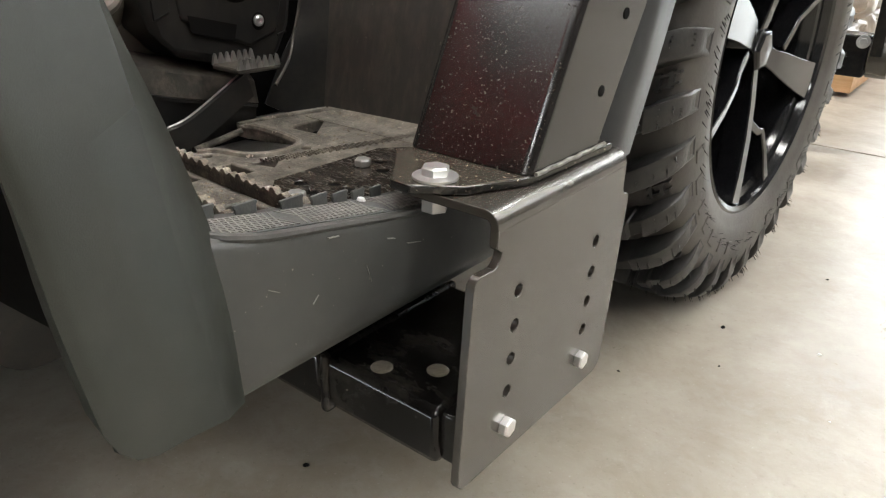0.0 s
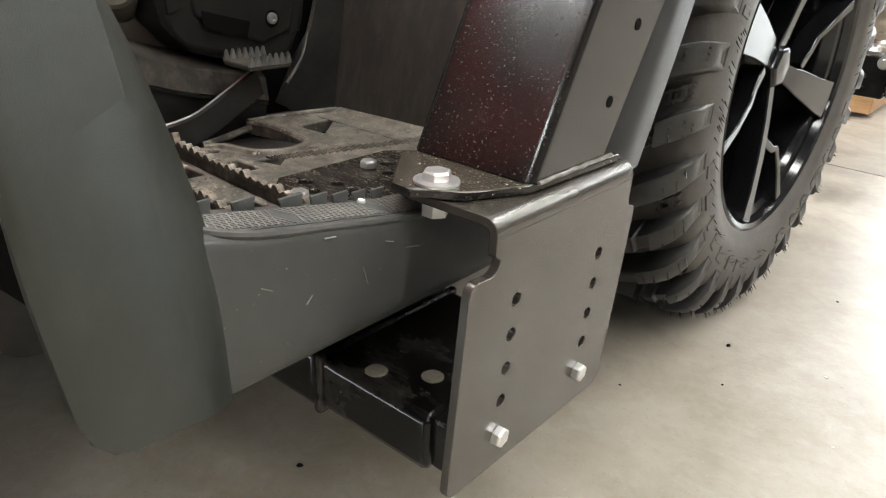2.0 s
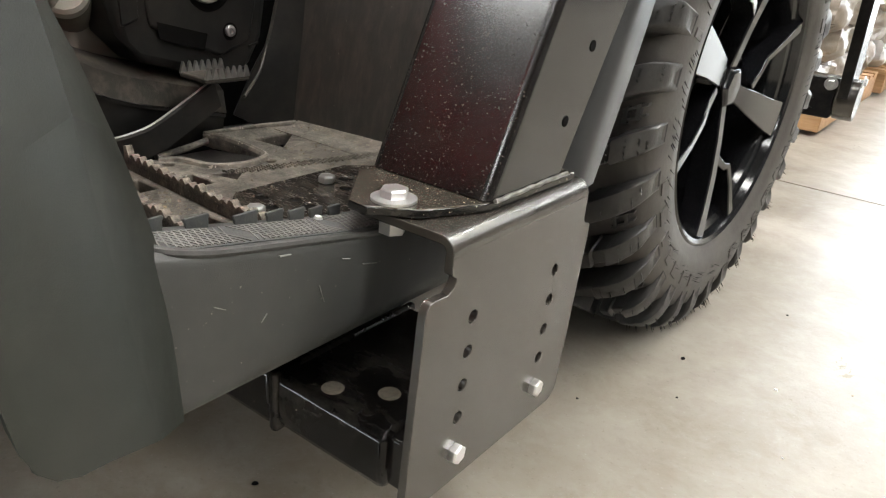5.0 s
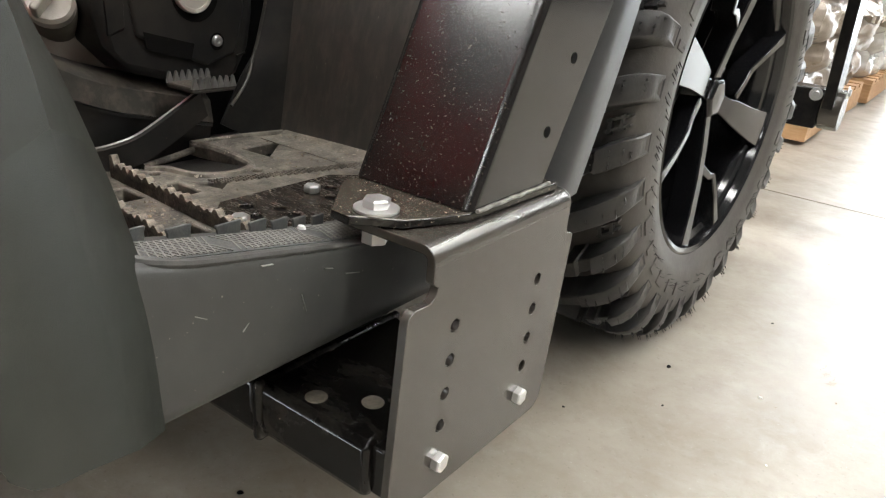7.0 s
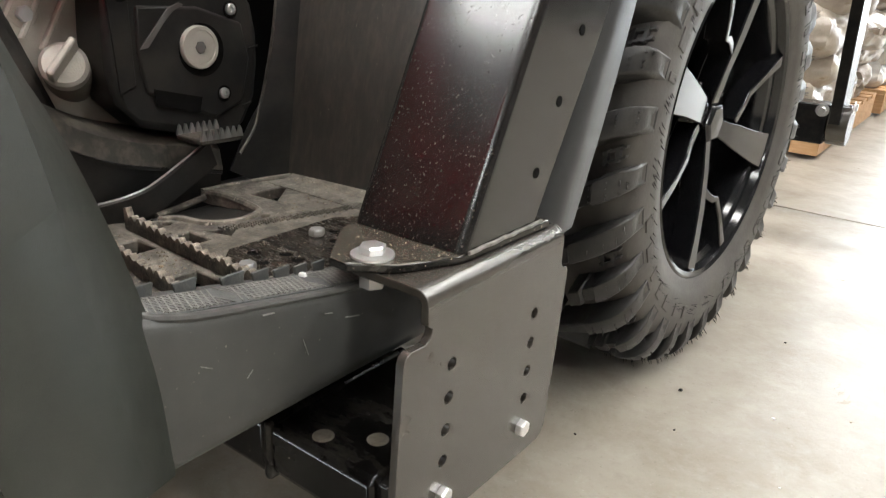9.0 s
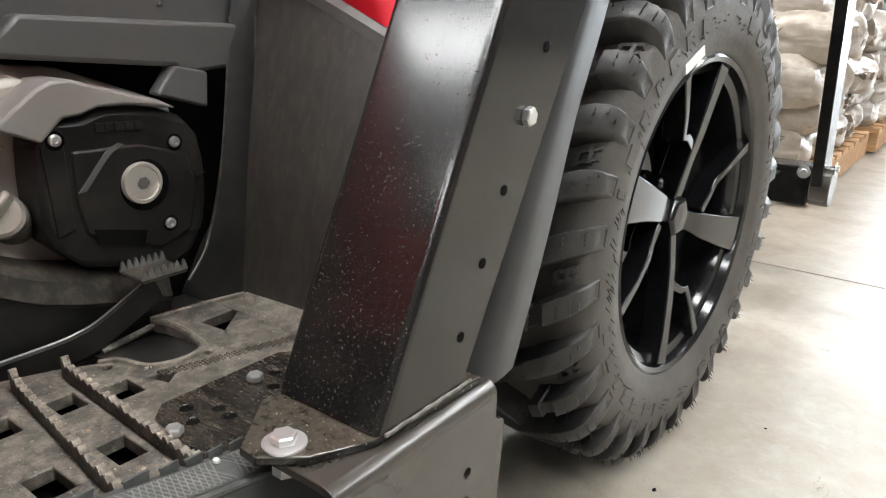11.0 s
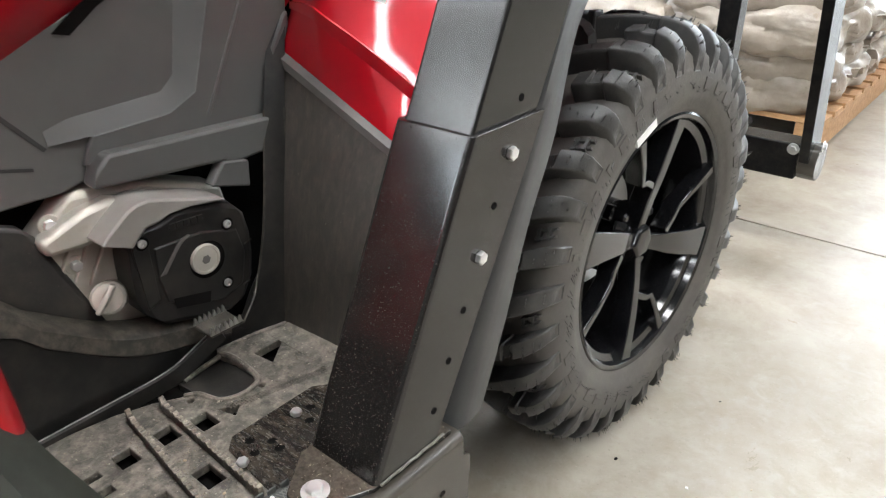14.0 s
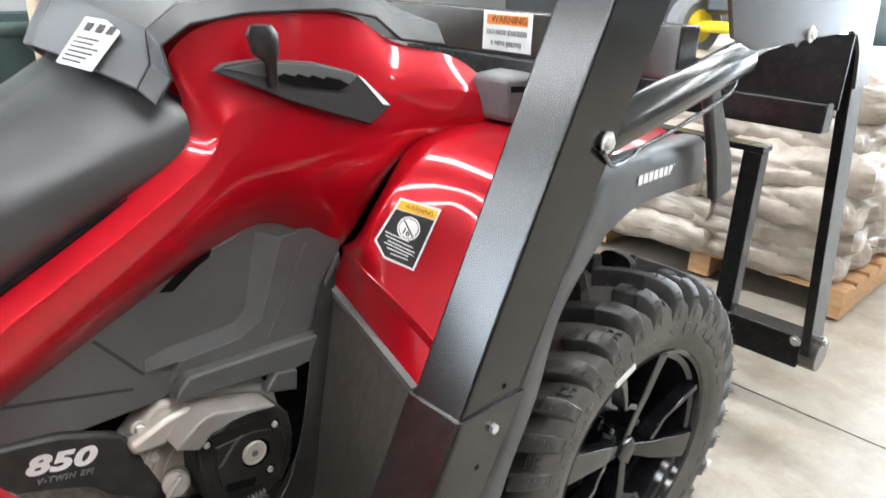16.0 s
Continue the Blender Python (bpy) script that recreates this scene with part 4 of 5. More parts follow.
        part("scratch", loft([[(0.4408, ya, za), (0.4421, ya, za), (0.4421, ya, za + 0.0006), (0.4408, ya, za + 0.0006)], [(0.4408, yb, zb), (0.4421, yb, zb), (0.4421, yb, zb + 0.0004), (0.4408, yb, zb + 0.0004)]]), M_SCRATCH, t, "pale scratch in the plastic", smooth=False)
    for ya, yb in ((-0.160, -0.118), (-0.118, -0.104), (-0.104, -0.052), (-0.052, -0.030), (-0.030, 0.030)):
        pad = [[(x, ya + (yb - ya) * k / 4, crest(ya + (yb - ya) * k / 4) + dz) for x, dz in ((0.4030, -0.0004), (0.4180, 0.0004), (0.4335, 0.0006))] for k in range(5)]
        part("grip_sheen_pad", shell(pad, 1, 1, 0.0012, sharp=2), M_PAD_SHEEN, foot, "worn grip pad with a blue-grey sheen painted in")
    ribs = bmesh.new()
    for i in range(58):
        y = -0.155 + i * 0.0040
        if i in (11, 12, 13, 28, 29, 30):
            continue
        for s in (1, -1):
            ya, yb = y - 0.0055 * s, y + 0.0055 * s
            p0, p1 = Vector((0.4045, ya, crest(ya) - 0.001)), Vector((0.4320, yb, crest(yb)))
            o = Vector((0, 0.00042, 0))
            lo = [p0 - o, p0 + o, p1 + o, p1 - o]
            loft([[v - Vector((0, 0, 0.001)) for v in lo], [v + Vector((0, 0, 0.0013)) for v in lo]], ribs)
    tagged(part("grip_rib", ribs, M_GRIP, foot), kind="stuff")
    for y, w in ((-0.148, 0.008), (-0.120, 0.007), (-0.088, 0.008), (-0.067, 0.006), (-0.050, 0.006), (-0.034, 0.005), (-0.018, 0.005)):
        z = crest(y)
        pts = [(y - w, z - 0.006), (y + w, z - 0.006), (y + w, z + 0.0030), (y + w * 1.12, z + 0.0045), (y + w * 1.05, z + 0.0058), (y - w * 1.05, z + 0.0058), (y - w * 1.12, z + 0.0045), (y - w, z + 0.0030)]
        part("grip_tab", slab(pts, "x", 0.3992, 0.4012), M_PAD_SHEEN, foot, bevel=0.0004)
    # front wall of the footwell and its inner edge
    wall = [[(0.118, 0.202, 0.286), (0.100, 0.235, 0.45), (0.062, 0.290, 0.650)], [(0.25, 0.205, 0.284), (0.235, 0.231, 0.44), (0.205, 0.2815, 0.594)], [(0.44, 0.205, 0.284), (0.43, 0.222, 0.43), (0.42, 0.269, 0.510)]]
    part("footwell_wall", shell(wall, 5, 5, 0.005), M_WALLPL, t, "black plastic mudguard wall, streaked and dusty")
    edge = [[(0.096, 0.140, 0.30), (0.098, 0.164, 0.345), (0.098, 0.189, 0.385), (0.096, 0.208, 0.457), (0.080, 0.240, 0.588), (0.056, 0.280, 0.70)], [(0.112, 0.170, 0.284), (0.112, 0.186, 0.33), (0.110, 0.204, 0.385), (0.105, 0.220, 0.457), (0.088, 0.252, 0.588), (0.064, 0.292, 0.70)], [(0.128, 0.206, 0.284), (0.124, 0.212, 0.33), (0.120, 0.220, 0.385), (0.112, 0.238, 0.457), (0.092, 0.266, 0.588), (0.070, 0.300, 0.70)]]
    part("footwell_edge", shell(edge, 5, 3, 0.004), M_COVER, t)
    part("edge_rim", pipe([(0.128, 0.129, 0.326), (0.112, 0.162, 0.346), (0.100, 0.180, 0.367), (0.098, 0.190, 0.390), (0.096, 0.208, 0.457), (0.080, 0.240, 0.588)], 0.0016, 8), M_SILL, t, "worn rounded edge of the mudguard")
    part("wall_corner", pipe([(0.127, 0.204, 0.290), (0.122, 0.212, 0.33), (0.116, 0.222, 0.385), (0.110, 0.238, 0.457), (0.090, 0.266, 0.588)], 0.0028, 8), M_SILL, t, "dusty moulded corner of the wall")
    rim_ = shell([[(0.062, 0.2800, 0.6440), (0.200, 0.2735, 0.5910), (0.300, 0.2690, 0.5520), (0.430, 0.2620, 0.5010)], [(0.060, 0.2800, 0.6570), (0.200, 0.2730, 0.6030), (0.300, 0.2685, 0.5640), (0.430, 0.2615, 0.5130)],
                  [(0.060, 0.2900, 0.6640), (0.200, 0.2830, 0.6095), (0.300, 0.2785, 0.5705), (0.430, 0.2715, 0.5195)]], 4, 3, 0.004, sharp=2)
    part("wall_rim", rim_, M_STRIP, t, "grey moulded rim along the top of the wall")
    # engine: crankcase, cover, dipstick
    case = [(-0.075, 0.50), (-0.02, 0.548), (0.06, 0.540), (0.17, 0.500), (0.185, 0.42), (0.15, 0.35), (-0.01, 0.34), (-0.06, 0.40)]
    part("crankcase", slab(case, "x", -0.06, 0.060), M_ALU, t, "cast aluminium crankcase", bevel=0.008)
    part("crankcase_rib", slab([(-0.075, 0.510), (-0.02, 0.531), (0.012, 0.536), (0.034, 0.528), (0.012, 0.490), (-0.03, 0.487), (-0.07, 0.490)], "x", 0.055, 0.082), M_ALU, t, bevel=0.007)
    cov = [(0.009, 0.483), (0.006, 0.448), (0.005, 0.413), (0.012, 0.386), (0.037, 0.361), (0.080, 0.350), (0.121, 0.341), (0.150, 0.353), (0.166, 0.380), (0.172, 0.415), (0.172, 0.445), (0.167, 0.472), (0.149, 0.493), (0.127, 0.502), (0.072, 0.508), (0.049, 0.500), (0.031, 0.501)]
    cover = part("engine_cover", slab(cov, "x", 0.058, 0.112), M_COVER, t, "black plastic engine cover", bevel=0.010)
    part("cover_boss", slab([(0.036, 0.472), (0.100, 0.471), (0.150, 0.456), (0.158, 0.420), (0.147, 0.376), (0.112, 0.364), (0.040, 0.394), (0.034, 0.430)], "x", 0.110, 0.1150), M_COVER, cover, bevel=0.003)
    part("cover_step", slab([(0.010, 0.480), (0.030, 0.492), (0.030, 0.400), (0.014, 0.394)], "x", 0.110, 0.1138), M_COVER, cover, bevel=0.0018)
    part("cover_recess_shade", slab([(0.046, 0.398), (0.098, 0.386), (0.094, 0.371), (0.048, 0.383)], "x", 0.1150, 0.1154), M_SHADE_DIRT, cover)
    for y, z in ((0.171, 0.430), (0.160, 0.372)):
        part("cover_slot", slab([(y - 0.012, z - 0.001), (y - 0.001, z + 0.002), (y - 0.001, z + 0.004), (y - 0.012, z + 0.001)], "x", 0.1120, 0.1142), M_COVER, cover)
    cowl = [(-0.025, 0.499), (-0.008, 0.514), (0.012, 0.529), (0.024, 0.534), (0.040, 0.535), (0.070, 0.526), (0.123, 0.511), (0.141, 0.502), (0.127, 0.5035), (0.091, 0.509), (0.062, 0.509), (0.046, 0.503), (0.031, 0.502), (0.010, 0.483)]
    part("cover_cowl", slab(cowl, "x", 0.066, 0.119), M_COWL, t, "warm grey cast cowl over the cover", bevel=0.008)
    part("cover_mark", slab([(0.036, 0.434), (0.044, 0.435), (0.063, 0.458), (0.072, 0.467), (0.084, 0.473), (0.079, 0.475), (0.067, 0.470), (0.054, 0.455)], "x", 0.1150, 0.1160), M_STRIP, cover, "worn grey stripe")
    for k in range(5):
        y = 0.060 + 0.0096 * k
        part("maker_mark", slab([(y, 0.4862 - 0.0005 * k), (y + 0.0075, 0.4858 - 0.0005 * k), (y + 0.0075, 0.4942 - 0.0005 * k), (y, 0.4946 - 0.0005 * k)], "x", 0.1115, 0.1135), M_COVER, cover, "raised plain bar in place of lettering", bevel=0.0004)
    part("bolt_recess_shade", lathe([(0.001, 0), (0.0255, 0), (0.0250, 0.0006), (0.001, 0.0006)], toward((0.1149, 0.101, 0.431), (1, 0, 0)), 28), M_SHADE_DIRT, cover)
    centre = part("centre_bolt", lathe([(0.001, 0), (0.0205, 0), (0.0205, 0.004), (0.0195, 0.0055), (0.0165, 0.0055), (0.0160, 0.0045), (0.001, 0.0045)], toward((0.1150, 0.097, 0.434), (1, 0, 0)), 28), M_ALU, t, "bare aluminium centre bolt")
    part("hex_socket", lathe([(0.0003, 0.0046), (0.0062, 0.0046), (0.0058, 0.0049), (0.0003, 0.0049)], toward((0.1150, 0.097, 0.434), (1, 0, 0)), 6), M_STRIP, centre)
    scr = mesh_of(lathe([(0.0001, 0), (0.0054, 0), (0.0054, 0.003), (0.004, 0.004), (0.0026, 0.004), (0.002, 0.002), (0.0001, 0.002)], n=14), "cover_screw", M_ZINC)
    pit = mesh_of(lathe([(0.0001, 0), (0.0086, 0), (0.0080, 0.0006), (0.0001, 0.0006)], n=16), "screw_recess_shade", M_SHADE_DIRT)
    for y, z in ((0.022, 0.484), (0.136, 0.469), (0.123, 0.388)):
        shared("screw_recess_shade", pit, cover, toward((0.1138 if y < 0.03 else 0.1148, y + 0.001, z - 0.0008), (1, 0, 0)))
        shared("cover_screw", scr, cover, toward((0.1140 if y < 0.03 else 0.1150, y, z), (1, 0, 0)))
    for y, z in ((-0.052, 0.520), (-0.030, 0.505), (-0.036, 0.462)):
        shared("case_bolt", BOLT, t, toward((0.0605, y, z), (1, 0, 0)) @ pose(0, 0, 0, 0, 0, 11))
        part("bolt_boss", lathe([(0.001, 0), (0.0125, 0), (0.0115, 0.0012), (0.001, 0.0012)], toward((0.0600, y, z), (1, 0, 0)), 18), M_ALU, t)
    for k in range(3):
        part("case_rib", slab([(-0.060 + 0.016 * k, 0.452 - 0.010 * k), (-0.055 + 0.016 * k, 0.452 - 0.010 * k), (-0.030 + 0.016 * k, 0.495 - 0.010 * k), (-0.035 + 0.016 * k, 0.495 - 0.010 * k)], "x", 0.060, 0.066), M_ALU, t, bevel=0.001)
    dip = part("dipstick", lathe([(0.001, -0.05), (0.016, -0.05), (0.016, -0.01), (0.020, -0.008), (0.020, 0.004), (0.017, 0.007), (0.001, 0.007)], toward((0.088, -0.020, 0.420), (0.8, -0.45, 0.40)), 24), M_ALU, t, "cast dipstick cap with a raised grip")
    part("dipstick_neck", lathe([(0.001, -0.052), (0.0205, -0.052), (0.0205, -0.012), (0.0190, -0.009), (0.001, -0.009)], toward((0.088, -0.020, 0.420), (0.8, -0.45, 0.40)), 24), M_NECK, dip, "brown-grey filler neck")
    part("dipstick_grip", box((-0.019, -0.0032, 0.006), (0.019, 0.0032, 0.030)), M_ALU, dip, bevel=0.002, m=toward((0.088, -0.020, 0.420), (0.8, -0.45, 0.40)) @ pose(0, 0, 0, 0, 0, 55))
    part("engine_shade_block", box((XC - 0.24, 0.40, 0.62), (0.120, 0.98, 0.855)), M_SHADE_DIRT, t)
    part("engine_shade_bay", box((-0.12, -0.35, 0.25), (0.02, 0.28, 0.66)), M_SHADE_DIRT, t)
    # lower side panel and sill along the footwell
    low = [(-0.60, 0.640), (-0.154, 0.561), (-0.085, 0.530), (-0.070, 0.512), (-0.017, 0.370), (0.05, 0.335), (0.05, 0.29), (-0.60, 0.29)]
    part("lower_panel", slab(low, "x", 0.050, 0.068), M_PLASTIC, t, "black plastic lower side panel", bevel=0.006)
    line = ((-0.60, 0.62), (-0.18, 0.482), (-0.106, 0.432), (-0.040, 0.385), (0.008, 0.362), (0.070, 0.347), (0.100, 0.341), (0.122, 0.336))
    sill = [[(0.066, y, z + 0.005), (0.094, y, z), (0.104, y, z - 0.008), (0.108, y, z - 0.030)] for y, z in line]
    part("sill", shell(sill, 3, 3, 0.004, sharp=True), M_SILL, t, "dusty brown plastic sill ledge")
    skirt = [[(0.107, y, z - 0.031), (0.101, y, z - 0.036), (0.098, y, max(0.276, z - 0.12)), (0.098, y, 0.262)] for y, z in line]
    part("sill_skirt", shell(skirt, 3, 3, 0.003), M_COVER, t, "black plastic skirt below the sill")
    # upper side panel with its moulded inset
    pan = [(-0.60, 0.545), (-0.24, 0.635), (0.178, 0.800), (0.312, 0.730), (0.305, 0.665), (0.255, 0.570), (0.02, 0.560), (-0.02, 0.548)]
    part("side_panel", slab(pan, "x", 0.030, 0.056), M_GREY, t, "charcoal grey plastic side panel", bevel=0.004)
    part("panel_shade_sheet", slab([(-0.60, 0.53), (-0.60, 0.60), (-0.24, 0.66), (0.03, 0.775), (0.178, 0.820), (0.29, 0.76), (0.25, 0.58)], "x", 0.010, 0.0285), M_SHADE_DIRT, t, "black sheet standing in for shade behind the side panel")
    part("panel_end", slab([(0.3035, 0.708), (0.302, 0.669), (0.281, 0.648), (0.262, 0.584), (0.256, 0.585), (0.271, 0.652), (0.272, 0.664), (0.296, 0.702)], "x", 0.0580, 0.0720), M_GREY, t, "grey moulded end of the side panel", bevel=0.002)
    facet = [[(0.0562, 0.158, 0.776), (0.0655, 0.196, 0.760)], [(0.0562, 0.132, 0.653), (0.0655, 0.152, 0.630)], [(0.0562, 0.112, 0.636), (0.0655, 0.114, 0.612)], [(0.0562, -0.002, 0.630), (0.0655, 0.016, 0.607)], [(0.0562, -0.030, 0.622), (0.0600, -0.030, 0.606)]]
    part("panel_facet", shell(facet, 1, 1, 0.003, sharp=2), M_GREY, t, "sloping facet across the side panel")
    part("panel_raise", slab([(0.196, 0.760), (0.152, 0.630), (0.114, 0.612), (0.016, 0.607), (0.000, 0.575), (0.250, 0.575), (0.300, 0.665), (0.308, 0.728), (0.250, 0.764)], "x", 0.0562, 0.0655), M_GREY, t, "raised lower part of the side panel", bevel=0.002)
    part("panel_rib", slab([(0.163, 0.597), (0.168, 0.597), (0.243, 0.738), (0.238, 0.740)], "x", 0.0652, 0.0690), M_GREY, t, bevel=0.001)
    part("panel_lip", slab([(-0.004, 0.552), (0.006, 0.575), (0.020, 0.588), (0.252, 0.580), (0.250, 0.548), (0.235, 0.535), (0.170, 0.530), (0.165, 0.538)], "x", 0.0562, 0.086), M_GREY, t, bevel=0.007)
    part("panel_tab", slab([(0.139, 0.512), (0.161, 0.540), (0.200, 0.532), (0.197, 0.495)], "x", 0.070, 0.090), M_GREY, t, bevel=0.003)
    part("panel_groove_shade", slab([(-0.095, 0.676), (-0.089, 0.677), (-0.031, 0.603), (-0.035, 0.600)], "x", 0.0562, 0.0572), M_TRIM, t)
    part("panel_groove_shade", slab([(-0.40, 0.668), (-0.40, 0.673), (-0.05, 0.586), (-0.05, 0.582)], "x", 0.0562, 0.0572), M_TRIM, t)
    part("panel_shade_sliver", slab([(0.004, 0.720), (0.046, 0.752), (0.086, 0.764), (0.080, 0.753), (0.058, 0.742), (0.022, 0.716)], "x", 0.0562, 0.0585), M_SHADE_DIRT, t, "black sliver painted as shade between the panel and the red arm")
    letters("850", 0.037, toward((0.0688, -0.160, 0.522), (1, 0, 0)) @ pose(0, 0, 0, 0, 0, -14) @ Matrix.Diagonal((1.5, 1, 1, 1)), M_WHITE, t, "model_number", 0.0006, 1.05, 0.15, 0.0016)
    letters("V-TWIN EFI", 0.0115, toward((0.0688, -0.158, 0.4965), (1, 0, 0)) @ pose(0, 0, 0, 0, 0, -14), M_GREYLT, t, "model_lettering", 0.0005, 1.25, 0.15, 0.0004)
    # brake pedal
    line = [(0.138, 0.085, 0.348), (0.128, 0.068, 0.332), (0.118, 0.035, 0.309), (0.115, 0.015, 0.302), (0.114, -0.01, 0.299), (0.114, -0.06, 0.298), (0.114, -0.18, 0.296)]
    pa = part("pedal_arm", shell([line, [(x - 0.004, y + 0.010, z - 0.024) for x, y, z in line]], 4, 2, 0.005), M_PLASTIC, t, "flat black steel brake pedal arm")
    part("worn_edge", pipe([(x, y, z + 0.0008) for x, y, z in line], 0.0009, 6), M_WORN, pa, "bare worn steel edge")
    ped = part("brake_pedal", box((0.124, 0.060, 0.350), (0.163, 0.108, 0.355)), M_SILL, t, "serrated steel brake pedal", bevel=0.0015)
    for k in range(7):
        y = 0.0600 + 0.0069 * k
        for x in (0.123, 0.1605):
            part("tooth", slab([(y, 0.354), (y + 0.0066, 0.354), (y + 0.0044, 0.3625), (y + 0.0034, 0.3645), (y + 0.0024, 0.3625)], "x", x, x + 0.003), M_WORN, ped)
    # red bodywork: arm below the seat and tank side
    arm = [[(0.07, -0.60, 0.43), (0.12, -0.60, 0.49), (0.105, -0.60, 0.56), (0.06, -0.60, 0.58)],
           [(0.060, -0.24, 0.612), (0.116, -0.24, 0.666), (0.110, -0.24, 0.730), (0.058, -0.24, 0.750)],
           [(0.050, 0.03, 0.734), (0.112, 0.03, 0.803), (0.108, 0.03, 0.882), (0.056, 0.03, 0.902)],
           [(0.046, 0.110, 0.762), (0.110, 0.10, 0.836), (0.106, 0.085, 0.925), (0.054, 0.065, 0.972)],
           [(0.044, 0.178, 0.772), (0.112, 0.16, 0.855), (0.102, 0.11, 0.965), (0.062, 0.050, 1.040)],
           [(0.048, 0.245, 0.742), (0.116, 0.24, 0.850), (0.106, 0.20, 0.970), (0.080, 0.120, 1.085)],
           [(0.056, 0.312, 0.710), (0.122, 0.33, 0.840), (0.114, 0.33, 0.970), (0.085, 0.300, 1.092)],
           [(0.110, 0.400, 0.865), (0.138, 0.42, 0.910), (0.128, 0.42, 0.972), (0.090, 0.400, 1.046)],
           [(0.140, 0.500, 0.890), (0.165, 0.52, 0.920), (0.150, 0.53, 0.965), (0.110, 0.530, 1.012)],
           [(0.150, 0.660, 0.870), (0.170, 0.66, 0.885), (0.155, 0.66, 0.910), (0.12, 0.65, 0.930)]]

    def creased(s):
        """Draws the shoulder of a section tighter, as a crisp edge."""
        a, b, c, d = map(Vector, s)
        return [a, b, b.lerp(c, 0.86), c, c.lerp(d, 0.16), d]

    for side in (arm, [[(2 * XC - x, y, z) for x, y, z in s] for s in arm]):
        part("body_side", shell([creased(s) for s in side], 4, 7, 0.004, relax=10), M_RED, t, "glossy red metallic bodywork")
    low_edge = [(0.068, 0.2885, 0.660), (0.140, 0.2850, 0.632), (0.170, 0.2835, 0.6205), (0.235, 0.2800, 0.5955), (0.300, 0.2770, 0.570), (0.430, 0.2700, 0.519)]
    step_in = [(0.070, 0.3120, 0.7100), (0.140, 0.2870, 0.7085), (0.168, 0.2825, 0.6980), (0.230, 0.2915, 0.6645), (0.297, 0.3050, 0.622), (0.405, 0.294, 0.568)]
    step_out = [(0.073, 0.3110, 0.7190), (0.145, 0.2830, 0.7240), (0.176, 0.2795, 0.714), (0.236, 0.2915, 0.681), (0.303, 0.3060, 0.637), (0.407, 0.294, 0.584)]
    crown = [[(0.095, 0.322, 0.740), (0.163, 0.2815, 0.757), (0.183, 0.2894, 0.756), (0.235, 0.3202, 0.754), (0.303, 0.3525, 0.729), (0.407, 0.366, 0.695)],
             [(0.125, 0.342, 0.808), (0.176, 0.3130, 0.825), (0.192, 0.3206, 0.828), (0.240, 0.3482, 0.824), (0.292, 0.3760, 0.815), (0.402, 0.406, 0.770)],
             [(0.120, 0.420, 0.890), (0.180, 0.392, 0.893), (0.205, 0.388, 0.890), (0.245, 0.398, 0.882), (0.315, 0.427, 0.862), (0.404, 0.462, 0.818)],
             [(0.124, 0.510, 0.914), (0.180, 0.500, 0.914), (0.208, 0.499, 0.912), (0.250, 0.503, 0.905), (0.320, 0.520, 0.882), (0.402, 0.545, 0.838)],
             [(0.120, 0.640, 0.912), (0.175, 0.640, 0.910), (0.208, 0.640, 0.908), (0.250, 0.642, 0.902), (0.320, 0.650, 0.884), (0.400, 0.660, 0.838)],
             [(0.100, 1.000, 0.860), (0.150, 1.000, 0.865), (0.180, 1.000, 0.866), (0.220, 1.000, 0.864), (0.290, 1.000, 0.850), (0.350, 1.000, 0.815)]]
    for flip in (False, True):
        def side(lines):
            return [[(2 * XC - x if flip else x, y, z) for x, y, z in s] for s in lines]
        bm = shell(side([step_out] + crown), 5, 5, 0.004, relax=3)
        shell(side([low_edge, step_in]), 5, 5, 0.004, bm=bm)
        shell(side([step_in, step_out]), 5, 2, 0.003, bm=bm)
        part("front_fender", bm, M_RED, t, "glossy red metallic front fender with a pressed crease")
    u, v = Vector((0.065, 0.029, -0.029)), Vector((0.016, 0.039, 0.082))
    nrm = u.cross(v).normalized()
    at = Vector((0.171, 0.299, 0.757)) + nrm * 0.0160
    frame_ = Matrix((u.normalized(), nrm.cross(u).normalized(), nrm)).transposed().to_4x4()
    frame_.translation = at
    lab = part("warning_label", slab([(0.001, 0.006), (0.0275, -0.010), (0.078, -0.003), (0.070, 0.099), (0.006, 0.083)], "z", 0.0005, 0.0011), M_WHITE, t, "black and white warning label with an amber header", m=frame_)
    part("label_field", slab([(0.0045, 0.009), (0.0285, -0.0065), (0.0745, -0.0002), (0.0685, 0.079), (0.0085, 0.065)], "z", 0.0012, 0.0015), M_BLACKINK, lab, m=frame_)
    part("label_header", slab([(0.0085, 0.0665), (0.0685, 0.0805), (0.0675, 0.0950), (0.0090, 0.0810)], "z", 0.0012, 0.0015), M_AMBER, lab, m=frame_)
    part("label_disc", slab(circle(0.040, 0.0490, 0.0180, 32), "z", 0.0016, 0.0018), M_WHITE, lab, m=frame_)
    part("disc_ring", slab(circle(0.040, 0.0490, 0.0158, 32), "z", 0.0019, 0.0020), M_BLACKINK, lab, m=frame_)
    part("disc_face", slab(circle(0.040, 0.0490, 0.0147, 32), "z", 0.0021, 0.0022), M_WHITE, lab, m=frame_)
    part("disc_stroke", slab([(0.0275, 0.0560), (0.0290, 0.0575), (0.0525, 0.0420), (0.0510, 0.0405)], "z", 0.0023, 0.0024), M_BLACKINK, lab, m=frame_)
    letters("16", 0.0140, frame_ @ Matrix.Translation((0.0395, 0.0425, 0.0028)), M_BLACKINK, lab, "age_number", 0.0001, bold=0.0003)
